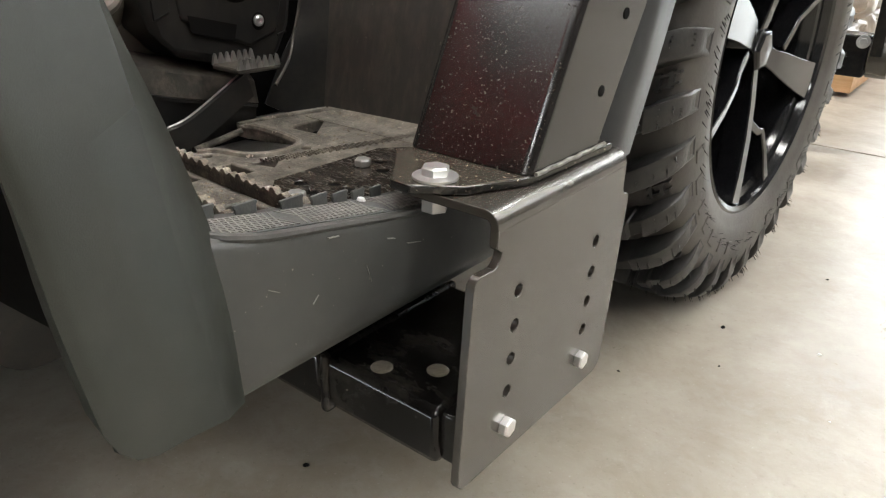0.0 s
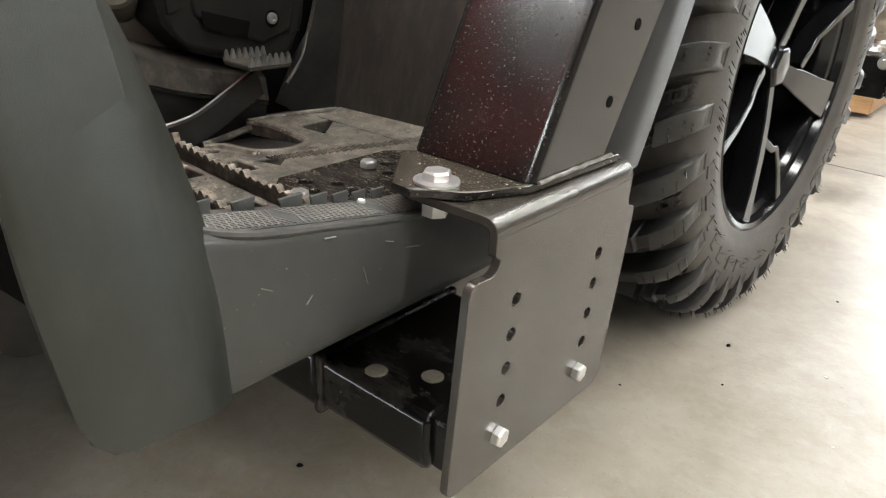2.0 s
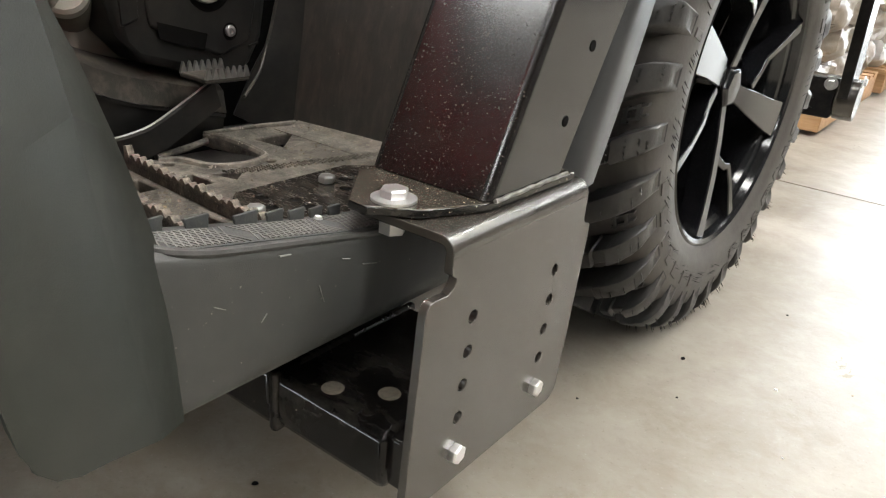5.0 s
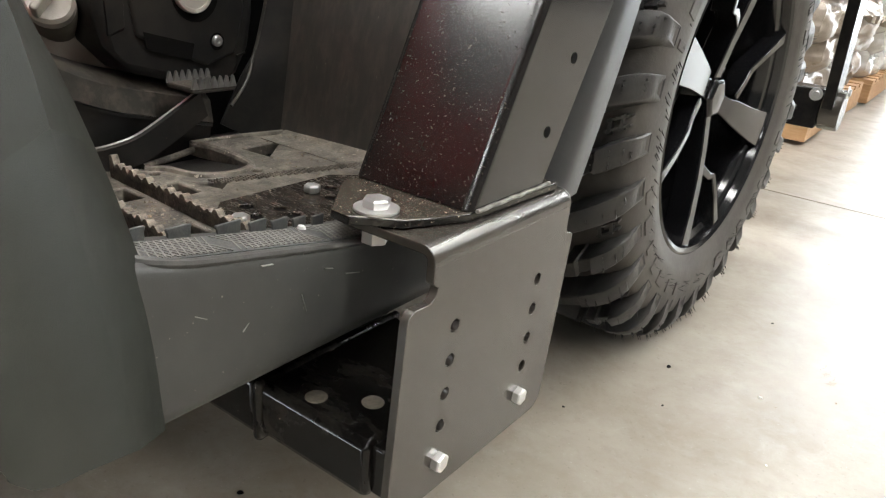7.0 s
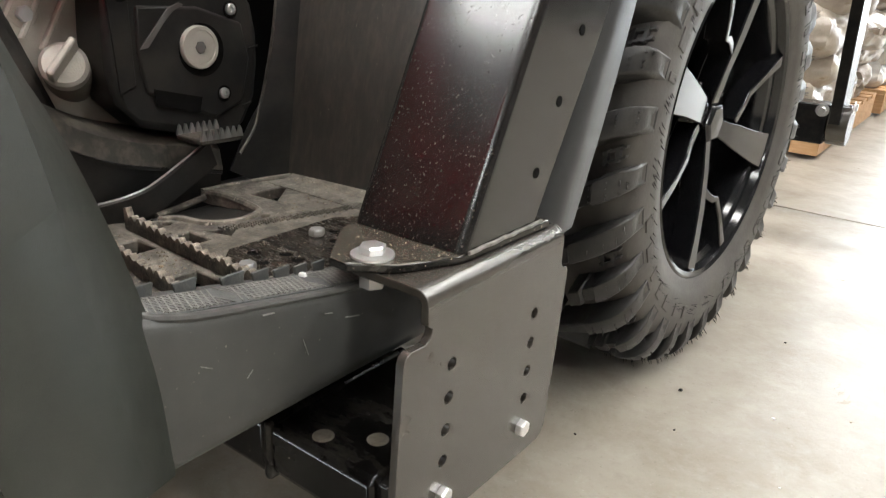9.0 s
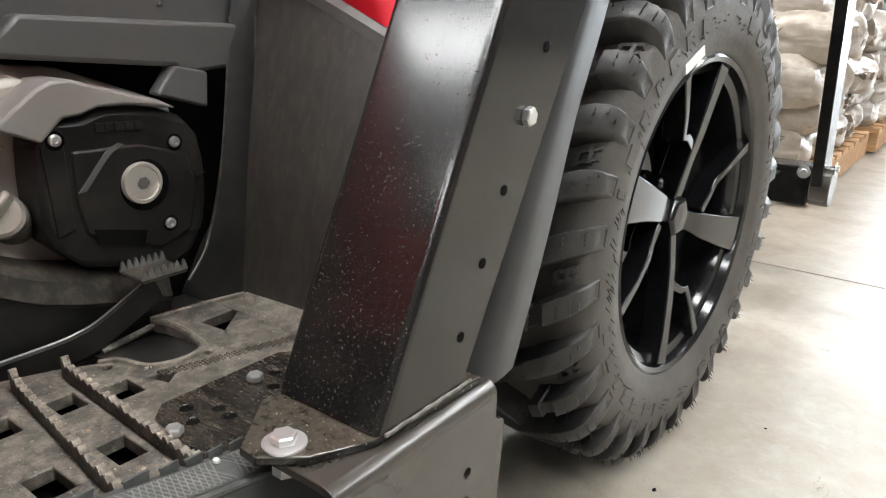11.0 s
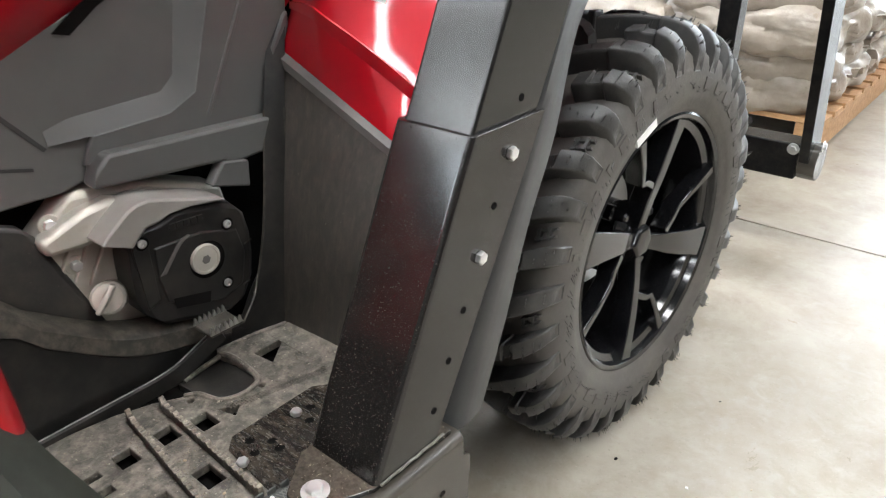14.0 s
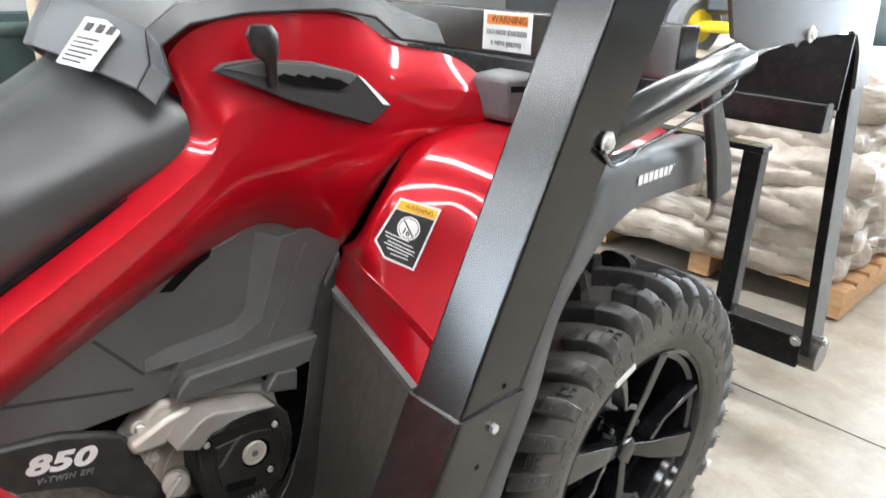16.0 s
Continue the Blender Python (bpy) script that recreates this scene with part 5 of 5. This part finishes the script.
    letters("WARNING", 0.0095, frame_ @ Matrix.Translation((0.041, 0.0810, 0.0016)) @ Matrix.Rotation(0.225, 4, "Z"), M_BLACKINK, lab, "header_lettering", 0.0001)
    for k, (a, b) in enumerate(((0.034, 0.062), (0.024, 0.060), (0.016, 0.067), (0.020, 0.066), (0.013, 0.060), (0.010, 0.050))):
        y = 0.001 + 0.0050 * k
        part("label_print", slab([(a, y), (b, y + 0.005), (b, y + 0.0066), (a, y + 0.0016)], "z", 0.0016, 0.0018), M_WHITE, lab, m=frame_)
    # black flare round the front wheel arch
    fl = [[(0.456, 0.130, 0.318), (0.484, 0.158, 0.317), (0.478, 0.205, 0.312)], [(0.456, 0.178, 0.42), (0.484, 0.196, 0.42), (0.478, 0.250, 0.415)],
          [(0.454, 0.218, 0.52), (0.484, 0.236, 0.52), (0.478, 0.286, 0.515)], [(0.452, 0.262, 0.62), (0.484, 0.280, 0.62), (0.476, 0.335, 0.610)], [(0.448, 0.320, 0.745), (0.482, 0.338, 0.742), (0.466, 0.385, 0.715)],
          [(0.440, 0.410, 0.868), (0.468, 0.430, 0.868), (0.460, 0.462, 0.790)], [(0.425, 0.470, 0.905), (0.455, 0.485, 0.905), (0.456, 0.517, 0.818)], [(0.405, 0.60, 0.905), (0.440, 0.60, 0.900), (0.441, 0.612, 0.828)],
          [(0.37, 0.80, 0.895), (0.410, 0.80, 0.885), (0.413, 0.80, 0.812)], [(0.33, 0.93, 0.875), (0.375, 0.92, 0.870), (0.380, 0.93, 0.790)]]
    for side in (fl, [[(2 * XC - x, y, z) for x, y, z in s] for s in fl]):
        part("wheel_arch_flare", shell(side, 4, 5, 0.004), M_FLARE, t, "grey plastic wheel arch flare")
    for k in range(9):
        y = 0.575 + 0.0205 * k
        z = 0.8640 - 0.00135 * k
        part("flare_lettering", slab([(y, z), (y + 0.0155, z - 0.001), (y + 0.0155, z + 0.014), (y, z + 0.015)], "x", 0, 0.0008, warp=lambda c: Vector((0.4445 - 0.155 * (c.y - 0.60) + c.x, c.y, c.z))), M_WHITE, t, "white bar in place of the model name")
    # front bumper bracket
    part("bumper_bracket", slab([(0.86, 0.78), (0.92, 0.79), (0.90, 0.85), (0.80, 0.99), (0.765, 0.985), (0.83, 0.86)], "x", 0.425, 0.445), M_PLASTIC, t, "black plastic bumper bracket", bevel=0.006)
    # rear fender leg in the foreground
    leg = [[(0.440, -0.160, 0.252), (0.4810, -0.1970, 0.284), (0.4990, -0.2450, 0.3045), (0.5005, -0.2560, 0.316), (0.478, -0.252, 0.318)],
           [(0.430, -0.158, 0.330), (0.4810, -0.2090, 0.362), (0.5000, -0.2560, 0.360), (0.5010, -0.2630, 0.362), (0.478, -0.258, 0.362)],
           [(0.412, -0.180, 0.430), (0.4820, -0.2250, 0.456), (0.5020, -0.2690, 0.440), (0.5010, -0.2750, 0.440), (0.478, -0.268, 0.440)],
           [(0.388, -0.212, 0.520), (0.4700, -0.2500, 0.560), (0.4960, -0.3050, 0.550), (0.4900, -0.3150, 0.550), (0.466, -0.308, 0.550)],
           [(0.36, -0.25, 0.70), (0.440, -0.288, 0.700), (0.462, -0.355, 0.700), (0.45, -0.365, 0.700), (0.43, -0.358, 0.700)]]
    def widened(row):
        """Two more columns along the outer fold, for a rounded lower corner."""
        p, q, r, w, z = map(Vector, row)
        return [p, q, q.lerp(r, 0.55), q.lerp(r, 0.85), r, r.lerp(w, 0.5), w, z]

    leg = [widened(r) for r in leg]
    foot_row = ((2, (0.4905, -0.2240, 0.2945)), (3, (0.4955, -0.2370, 0.2990)), (4, (0.4985, -0.2462, 0.3045)), (5, (0.4998, -0.2525, 0.3120)), (6, (0.5004, -0.2570, 0.3230)))
    for k, q in foot_row:
        leg[0][k] = Vector(q)
    face = [[(0.085, -0.300, 0.500), (0.250, -0.262, 0.500), (0.372, -0.212, 0.505)], [(0.085, -0.325, 0.600), (0.230, -0.290, 0.600), (0.345, -0.236, 0.595)], [(0.090, -0.365, 0.700), (0.190, -0.335, 0.700), (0.285, -0.285, 0.682)]]
    for side in (face, [[(2 * XC - x, y, z) for x, y, z in r] for r in face]):
        part("rear_fender_face", shell(side, 4, 4, 0.004), M_RED, t, "glossy red front face of the rear fender")
    part("rear_fender_leg", shell(leg, 3, 6, 0.003, sharp=True), M_FENDER, t, "grey-green plastic leg of the rear fender", bevel=0.0012)
    rf = [[(0.372, -0.208, 0.512), (0.376, -0.207, 0.512), (0.405, -0.218, 0.508), (0.430, -0.240, 0.53)], [(0.34, -0.235, 0.60), (0.390, -0.215, 0.60), (0.425, -0.232, 0.60), (0.450, -0.265, 0.60)],
          [(0.28, -0.28, 0.685), (0.395, -0.228, 0.680), (0.443, -0.236, 0.686), (0.470, -0.290, 0.690)], [(0.13, -0.38, 0.75), (0.28, -0.36, 0.765), (0.40, -0.36, 0.770), (0.44, -0.42, 0.770)], [(0.12, -0.62, 0.79), (0.25, -0.62, 0.81), (0.34, -0.64, 0.81), (0.40, -0.70, 0.79)], [(0.12, -1.10, 0.80), (0.25, -1.10, 0.82), (0.34, -1.10, 0.81), (0.40, -1.10, 0.77)]]
    for side in (rf, [[(2 * XC - x, y, z) for x, y, z in s] for s in rf]):
        part("rear_fender", shell(side, 4, 5, 0.004), M_RED, t, "glossy red rear fender edge")
    part("rack_block", slab([(0.540, 0.922), (0.618, 0.905), (0.630, 0.985), (0.60, 0.998), (0.540, 0.994)], "x", 0.13, 0.215), M_RACK, t, "grey plastic rack mount", bevel=0.010)
    part("block_slot_shade", slab([(0.545, 0.971), (0.585, 0.968), (0.585, 0.978), (0.545, 0.981)], "x", 0.2145, 0.2158), M_SHADE_DIRT, t)
    # seat
    seat = [[(0.062, -0.75, 0.52), (0.075, -0.75, 0.70), (0.05, -0.75, 0.84), (-0.04, -0.75, 0.90), (XC, -0.75, 0.905)],
            [(0.060, -0.45, 0.64), (0.075, -0.45, 0.74), (0.055, -0.45, 0.84), (-0.04, -0.45, 0.89), (XC, -0.45, 0.895)],
            [(0.056, -0.20, 0.765), (0.068, -0.20, 0.82), (0.045, -0.18, 0.90), (-0.04, -0.16, 0.945), (XC, -0.15, 0.95)],
            [(0.054, -0.05, 0.845), (0.062, -0.04, 0.885), (0.042, -0.02, 0.952), (-0.04, -0.03, 1.008), (XC, -0.03, 1.015)],
            [(0.064, 0.100, 0.912), (0.072, 0.104, 0.930), (0.050, 0.072, 0.980), (-0.04, 0.00, 1.026), (XC, -0.01, 1.034)],
            [(0.056, 0.122, 0.906), (0.060, 0.122, 0.914), (0.042, 0.098, 0.950), (-0.04, 0.03, 0.99), (XC, 0.02, 1.00)]]
    part("seat", shell(seat, 4, 5, 0.01, mirror=XC), M_SEAT, t, "black vinyl seat")
    part("seat_piping", pipe([(0.070, -0.75, 0.53), (0.070, -0.45, 0.652), (0.064, -0.20, 0.772), (0.062, -0.05, 0.850), (0.062, 0.085, 0.906)], 0.004, 8), M_SHADE_DIRT, t, "black seam below the seat")
    # tank console, shifter gate and shifter
    con = [[(0.076, 0.021, 0.982), (0.050, 0.010, 0.999), (-0.05, -0.045, 1.035), (XC, -0.055, 1.040)], [(0.080, 0.043, 1.014), (0.052, 0.030, 1.030), (-0.05, -0.030, 1.065), (XC, -0.040, 1.070)],
           [(0.082, 0.032, 1.056), (0.054, 0.028, 1.072), (-0.05, -0.008, 1.100), (XC, -0.018, 1.105)], [(0.086, 0.073, 1.082), (0.058, 0.068, 1.102), (-0.05, 0.050, 1.135), (XC, 0.050, 1.140)],
           [(0.090, 0.153, 1.094), (0.062, 0.150, 1.116), (-0.04, 0.150, 1.145), (XC, 0.150, 1.150)], [(0.096, 0.289, 1.097), (0.068, 0.289, 1.120), (-0.03, 0.290, 1.150), (XC, 0.290, 1.155)],
           [(0.098, 0.362, 1.084), (0.072, 0.365, 1.110), (-0.03, 0.370, 1.140), (XC, 0.370, 1.145)], [(0.102, 0.407, 1.050), (0.076, 0.420, 1.085), (-0.02, 0.430, 1.120), (XC, 0.430, 1.125)],
           [(0.114, 0.492, 1.040), (0.086, 0.500, 1.070), (-0.02, 0.510, 1.085), (XC, 0.510, 1.085)]]
    part("console", shell([s[1:] for s in con], 4, 5, 0.006, sharp=2, mirror=XC), M_CONSOLE, t, "grey plastic tank console", bevel=0.003)
    for side in ([s[:2] for s in con], [[(2 * XC - x, y, z) for x, y, z in s[:2]] for s in con]):
        part("console_trim", shell(side, 4, 5, 0.005, sharp=2), M_TRIM, t, "dark grey bevelled trim round the console", bevel=0.002)
    def on_gate(c):
        return Vector((0.1135 + 0.0272 * (c.y - 0.1) + 0.111 * (1.0 - c.z) + c.x, c.y, c.z))

    gate = part("shifter_gate", slab([(0.085, 1.024), (0.100, 1.033), (0.150, 1.036), (0.237, 1.027), (0.296, 1.011), (0.318, 1.000), (0.368, 0.956), (0.324, 0.931), (0.197, 0.975), (0.138, 1.002)], "x", -0.010, 0.002, warp=on_gate), M_TRIM, t, "dark grey shifter gate panel", bevel=0.002)
    part("gate_plate", slab([(0.096, 1.028), (0.150, 1.033), (0.237, 1.024), (0.294, 1.009), (0.304, 1.003), (0.290, 0.994), (0.230, 1.004), (0.160, 1.012)], "x", 0.0022, 0.0040, warp=on_gate), M_GREY, gate, "lighter grey stepped gate plate", bevel=0.0008)
    part("gate_slot_shade", slab([(0.166, 1.010), (0.184, 1.016), (0.200, 1.011), (0.206, 1.014), (0.222, 1.008), (0.228, 1.011), (0.246, 1.004), (0.252, 1.007), (0.275, 1.001), (0.290, 0.992), (0.270, 0.986), (0.200, 0.998)], "x", 0.0020, 0.0045, warp=on_gate), M_SHADE_DIRT, gate, "stepped shifter slot, its shade painted as a black piece")
    part("gate_mark", slab([(0.306, 1.006), (0.314, 1.001), (0.362, 0.957), (0.350, 0.958)], "x", 0.0022, 0.0036, warp=on_gate), M_WHITE, gate, "white printed range mark")
    sh = part("shifter", loft([[(x, 0.165 + y, 1.000) for x, y in circle(0.120, 0, 0.007, 10)], [(x, 0.160 + y, 1.031) for x, y in circle(0.126, 0, 0.008, 10)], [(x, 0.150 + y * 1.6, 1.046) for x, y in circle(0.130, 0, 0.012, 10)], [(x, 0.146 + y * 1.9, 1.070) for x, y in circle(0.132, 0, 0.012, 10)], [(x, 0.144 + y * 1.7, 1.081) for x, y in circle(0.132, 0, 0.009, 10)]]), M_COVER, t, "black plastic shift lever")
    c00, c10, c01, c11 = Vector((-0.045, -0.050, 1.026)), Vector((-0.003, -0.022, 1.017)), Vector((-0.036, -0.008, 1.081)), Vector((0.011, 0.025, 1.075))
    out_ = (c10 - c00).cross(c01 - c00).normalized()

    def spot(a, b, up):
        return c00 * (1 - a) * (1 - b) + c10 * a * (1 - b) + c01 * (1 - a) * b + c11 * a * b + out_ * up

    def patch(a0, b0, a1, b1, up):
        return shell([[spot(a0, b0, up), spot(a1, b0, up)], [spot(a0, b1, up), spot(a1, b1, up)]], 1, 1, 0.0005, sharp=2)

    st = part("console_sticker", patch(0, 0, 1, 1, 0.004), M_WHITE, t, "white instruction sticker with small print")
    for k in range(6):
        part("sticker_print", patch(0.10, 0.08 + 0.095 * k, 0.62 + 0.07 * (k * 5 % 4), 0.12 + 0.095 * k, 0.0052), M_BLACKINK, st)
    for a in (0.14, 0.42, 0.70):
        part("sticker_print", patch(a, 0.72, a + 0.18, 0.90, 0.0052), M_BLACKINK, st)
    return t


bike = quad_bike()
corner = wheel(bike, WHEEL)
for x, y, turn in ((0.36, -0.83, 0), (2 * XC - 0.36, 0.665, 180), (2 * XC - 0.36, -0.83, 180)):
    wheel_copy(bike, corner, pose(x, y, WHEEL[2], 0, 0, turn + (math.degrees(STEER) if y < 0 else 0)) @ Matrix.Translation(-Vector(WHEEL)))


# ---- pallet of sacks in front of the quad bike ----
def pallet(x0, x1, y0, y1):
    t = thing("pallet", ((x0 + x1) / 2, (y0 + y1) / 2, 0), "bare softwood pallet on the concrete floor", "pallet", "pallets in a row")
    for x in (x0, (x0 + x1) / 2 - 0.05, x1 - 0.09):
        part("runner", box((x, y0, 0.015), (x + 0.09, y1, 0.105)), M_WOOD, t, bevel=0.003)
    board = mesh_of(box((x0, -0.05, 0), (x1, 0.05, 0.018)), "deck_board", M_WOOD)
    for k in range(9):
        shared("deck_board", board, t, Matrix.Translation((0, y0 + 0.05 + k * 0.1375, 0.105)))
    return t


def sack_bm(w, d, h, seed):
    rnd = random.Random(seed)
    bm = bmesh.new()
    bmesh.ops.create_cube(bm, size=1)
    bmesh.ops.subdivide_edges(bm, edges=bm.edges, cuts=23, use_grid_fill=True)
    ox = rnd.random() * 50
    for v in bm.verts:
        x, y, z = v.co * 2
        z2 = z * (1 - 0.50 * max(abs(x), abs(y)) ** 4)
        rx = x * (1 - 0.07 * y * y - 0.05 * abs(z) ** 3)
        ry = y * (1 - 0.07 * x * x - 0.05 * abs(z) ** 3)
        p = Vector((rx * w / 2, ry * d / 2, z2 * h / 2))
        a = noise.noise(Vector((p.x * 7 + ox, p.y * 7, p.z * 10)))
        b = 1 - abs(noise.noise(Vector((p.x * 17 + ox, p.y * 15, p.z * 17)))) * 2
        c = 1 - abs(noise.noise(Vector((p.x * 45 + ox, p.y * 38, p.z * 42)))) * 2
        p += v.co.normalized() * (a * 0.034 + b * 0.011 + c * 0.0035 - 0.007)
        v.co = p
    return bm


def sacks(x0, y0, layers, material, label, group):
    meshes = [mesh_of(sack_bm(0.62, 0.46, 0.19, s), "sack", material) for s in range(6)]
    seam = bmesh.new()
    for s in (1,):
        rings = []
        for i in range(13):
            y = -0.17 + 0.34 * i / 12
            z = 0.012 * math.sin(i * 1.9) + 0.006 * math.sin(i * 4.1)
            rings.append([(s * 0.285, y, z - 0.003), (s * (0.330 + 0.006 * math.sin(i * 2.7)), y, z + 0.010 * math.cos(i * 1.3)), (s * 0.330, y, z + 0.010 * math.cos(i * 1.3) + 0.003), (s * 0.285, y, z + 0.003)])
        loft(rings, seam)
    seam_me = mesh_of(seam, "seam", material)
    rnd = random.Random(11)
    k = 0
    for layer in range(layers):
        z = 0.123 + 0.062 + layer * 0.120
        for i in range(2):
            for j in range(3):
                cx = x0 + 0.27 + i * 0.50 + rnd.uniform(-0.03, 0.04)
                cy = y0 + 0.15 + j * 0.395 + rnd.uniform(-0.04, 0.04)
                ob = new("sack", meshes[k % 6])
                place(ob, None, pose(cx, cy, z, rnd.uniform(-4, 4), rnd.uniform(-4, 4), rnd.uniform(-7, 7) + 180 * (k % 2)))
                tagged(ob, label, "sack", group)
                shared("seam", seam_me, ob, WORLD[ob.name])
                k += 1


def wheel_set():
    t = thing("wheel_set", (-0.45, 2.42, 0.86), "grey rubber wheel with yellow hub and axle on the sacks", "wheel set")
    m = toward((-0.46, 2.42, 0.972), (1, -0.35, 0))
    part("tyre", lathe([(0.05, -0.035), (0.10, -0.045), (0.115, -0.03), (0.118, 0), (0.115, 0.03), (0.10, 0.045), (0.062, 0.035), (0.05, 0.03)], m, 36), M_GREYLT, t, "grey rubber tyre")
    part("hub", lathe([(0.001, 0.02), (0.062, 0.02), (0.064, 0.036), (0.04, 0.040), (0.02, 0.052), (0.001, 0.052)], m, 28), M_YELLOW, t, "yellow painted hub")
    part("axle", pipe([(-0.44, 2.41, 0.972), (-0.08, 2.30, 0.985)], 0.022, 12, smooth=1), M_YELLOW, t, "yellow painted axle")
    part("fork", box((-0.16, 2.30, 0.96), (-0.06, 2.36, 1.16)), M_YELLOW, t, "yellow painted fork", bevel=0.006)
    part("tray", box((-0.40, 2.36, 1.02), (-0.02, 2.75, 1.30)), M_COVER, t, "black plastic tray", bevel=0.02)


def pickup():
    t = thing("parked_pickup", (0.1, 7.4, 0), "dark blue-grey pickup truck parked beyond the pallet", "pickup truck")
    bump = []
    for y, z, r in ((5.75, 0.34, 0.86), (5.55, 0.38, 0.93), (5.47, 0.50, 0.95), (5.46, 0.62, 0.95), (5.52, 0.72, 0.95)):
        bump.append([(0.1 - r, y + 0.50, z), (0.1 - r, y + 0.14, z), (0.1 - r * 0.86, y + 0.02, z), (0.1, y, z), (0.1 + r * 0.86, y + 0.02, z), (0.1 + r, y + 0.14, z), (0.1 + r, y + 0.50, z)])
    part("bumper", shell(bump, 5, 4, 0.02), M_GREEN, t, "dark plastic bumper")
    body = []
    for z, y, r in ((0.42, 5.72, 0.90), (0.80, 5.66, 0.94), (1.02, 5.72, 0.94), (1.10, 5.9, 0.90)):
        body.append([(0.1 - r, 9.6, z), (0.1 - r, y + 0.3, z), (0.1 - r * 0.9, y + 0.05, z), (0.1, y, z), (0.1 + r * 0.9, y + 0.05, z), (0.1 + r, y + 0.3, z), (0.1 + r, 9.6, z)])
    part("body", shell(body, 4, 4, 0.02), M_GREEN, t, "dark blue-grey body")
    part("cab", loft([[(-0.72, 6.9, 1.08), (0.92, 6.9, 1.08), (0.92, 9.3, 1.08), (-0.72, 9.3, 1.08)], [(-0.60, 7.5, 1.72), (0.80, 7.5, 1.72), (0.80, 9.1, 1.72), (-0.60, 9.1, 1.72)]]), M_COVER, t, bevel=0.06)
    part("bonnet", box((-0.80, 5.78, 1.04), (1.0, 6.95, 1.10)), M_GREEN, t, bevel=0.03)
    tyre = mesh_of(lathe([(0.20, -0.11), (0.35, -0.11), (0.38, -0.07), (0.38, 0.07), (0.35, 0.11), (0.20, 0.11), (0.17, 0.06), (0.001, 0.05)], None, 36), "tyre", M_RUBBER)
    for x in (-0.70, 0.90):
        for y in (6.35, 9.0):
            shared("tyre", tyre, t, toward((x, y, 0.38), (1 if x > 0 else -1, 0, 0)))


def left_store():
    t = thing("timber_post", (-1.62, 0.42, 0), "pale raw timber post standing beyond the quad bike", "post")
    part("upright", box((-1.68, 0.36, 0), (-1.58, 0.44, 2.2)), M_TAN, t, bevel=0.004)
    part("foot_block", box((-1.78, 0.30, 0), (-1.50, 0.52, 0.05)), M_TAN, t, bevel=0.004)
    t = thing("utility_trailer", (-2.4, -0.1, 0), "dark teal steel trailer with a rolled rim", "trailer")
    part("tub", slab([(-2.9, 0.45), (-1.95, 0.45), (-1.90, 0.90), (-1.96, 0.90), (-2.0, 0.50), (-2.85, 0.50), (-2.89, 0.90), (-2.95, 0.90)], "y", -1.3, 1.2), M_GREEN, t, bevel=0.01)
    part("rim", pipe([(-1.91, -1.3, 0.905), (-1.91, 1.2, 0.905)], 0.026, 12, smooth=1), M_GREEN, t)
    tyre = mesh_of(lathe([(0.12, -0.07), (0.22, -0.07), (0.235, -0.04), (0.235, 0.04), (0.22, 0.07), (0.12, 0.07), (0.001, 0.05)], None, 28), "tyre", M_RUBBER)
    for x in (-2.05, -2.80):
        shared("tyre", tyre, t, toward((x, -0.1, 0.235), (1 if x > -2.4 else -1, 0, 0)))
    part("axle", box((-2.85, -0.14, 0.20), (-2.0, -0.06, 0.46)), M_GREEN, t, bevel=0.01)


def floor_litter():
    rnd = random.Random(8)
    me = [mesh_of(lathe([(0.0005, 0), (0.004, 0), (0.003, 0.0018), (0.0005, 0.0022)], None, 7), "crumb", m_) for m_ in (M_SHADE_DIRT, M_WHITE, M_TAN)]
    for x, y, k, s in ((0.503, 0.547, 0, 1.0), (0.62, 0.56, 1, 0.8), (0.277, 0.013, 0, 0.9), (0.53, 0.45, 0, 0.5), (0.58, 0.80, 0, 0.6), (0.70, 0.62, 2, 0.5), (0.44, 0.36, 0, 0.5), (0.85, 1.0, 0, 0.6), (0.75, 1.25, 2, 0.6), (0.66, 0.42, 1, 0.4), (0.36, 0.12, 2, 0.5)):
        ob = new("crumb", me[k])
        place(ob, None, pose(x, y, 0, 0, 0, rnd.random() * 360) @ Matrix.Diagonal((s, s * 0.7, s, 1)))
        tagged(ob, "small crumb of dirt lying on the concrete", "debris", "crumbs on the floor")
    for x, y, z, k, s in ((0.408, -0.039, 0.3212, 1, 0.9), (0.372, -0.050, 0.2884, 2, 0.7), (0.345, -0.095, 0.2884, 2, 0.9), (0.26, -0.05, 0.2884, 2, 0.6), (0.33, 0.115, 0.2912, 2, 0.5), (0.245, -0.065, 0.2884, 2, 0.8), (0.335, -0.050, 0.2884, 2, 0.6)):
        ob = new("crumb", me[k])
        place(ob, None, pose(x, y, z, 0, 0, rnd.random() * 360) @ Matrix.Diagonal((s, s * 0.7, s, 1)))
        tagged(ob, "pale crumb of dried dirt on the footrest", "debris", "crumbs on the footrest")


pallet(-0.75, 0.335, 2.30, 3.50)
pallet(-0.70, 0.36, 3.62, 4.82)
sacks(-0.75, 2.30, 6, M_BAG, "plump tan sack in creased clear plastic, stacked on the pallet", "sacks on the pallet")
sacks(-0.72, 3.64, 4, M_WRAP, "pale sack under loose clear wrap on the far pallet", "sacks on the far pallet")
wheel_set()
pickup()
left_store()
floor_litter()
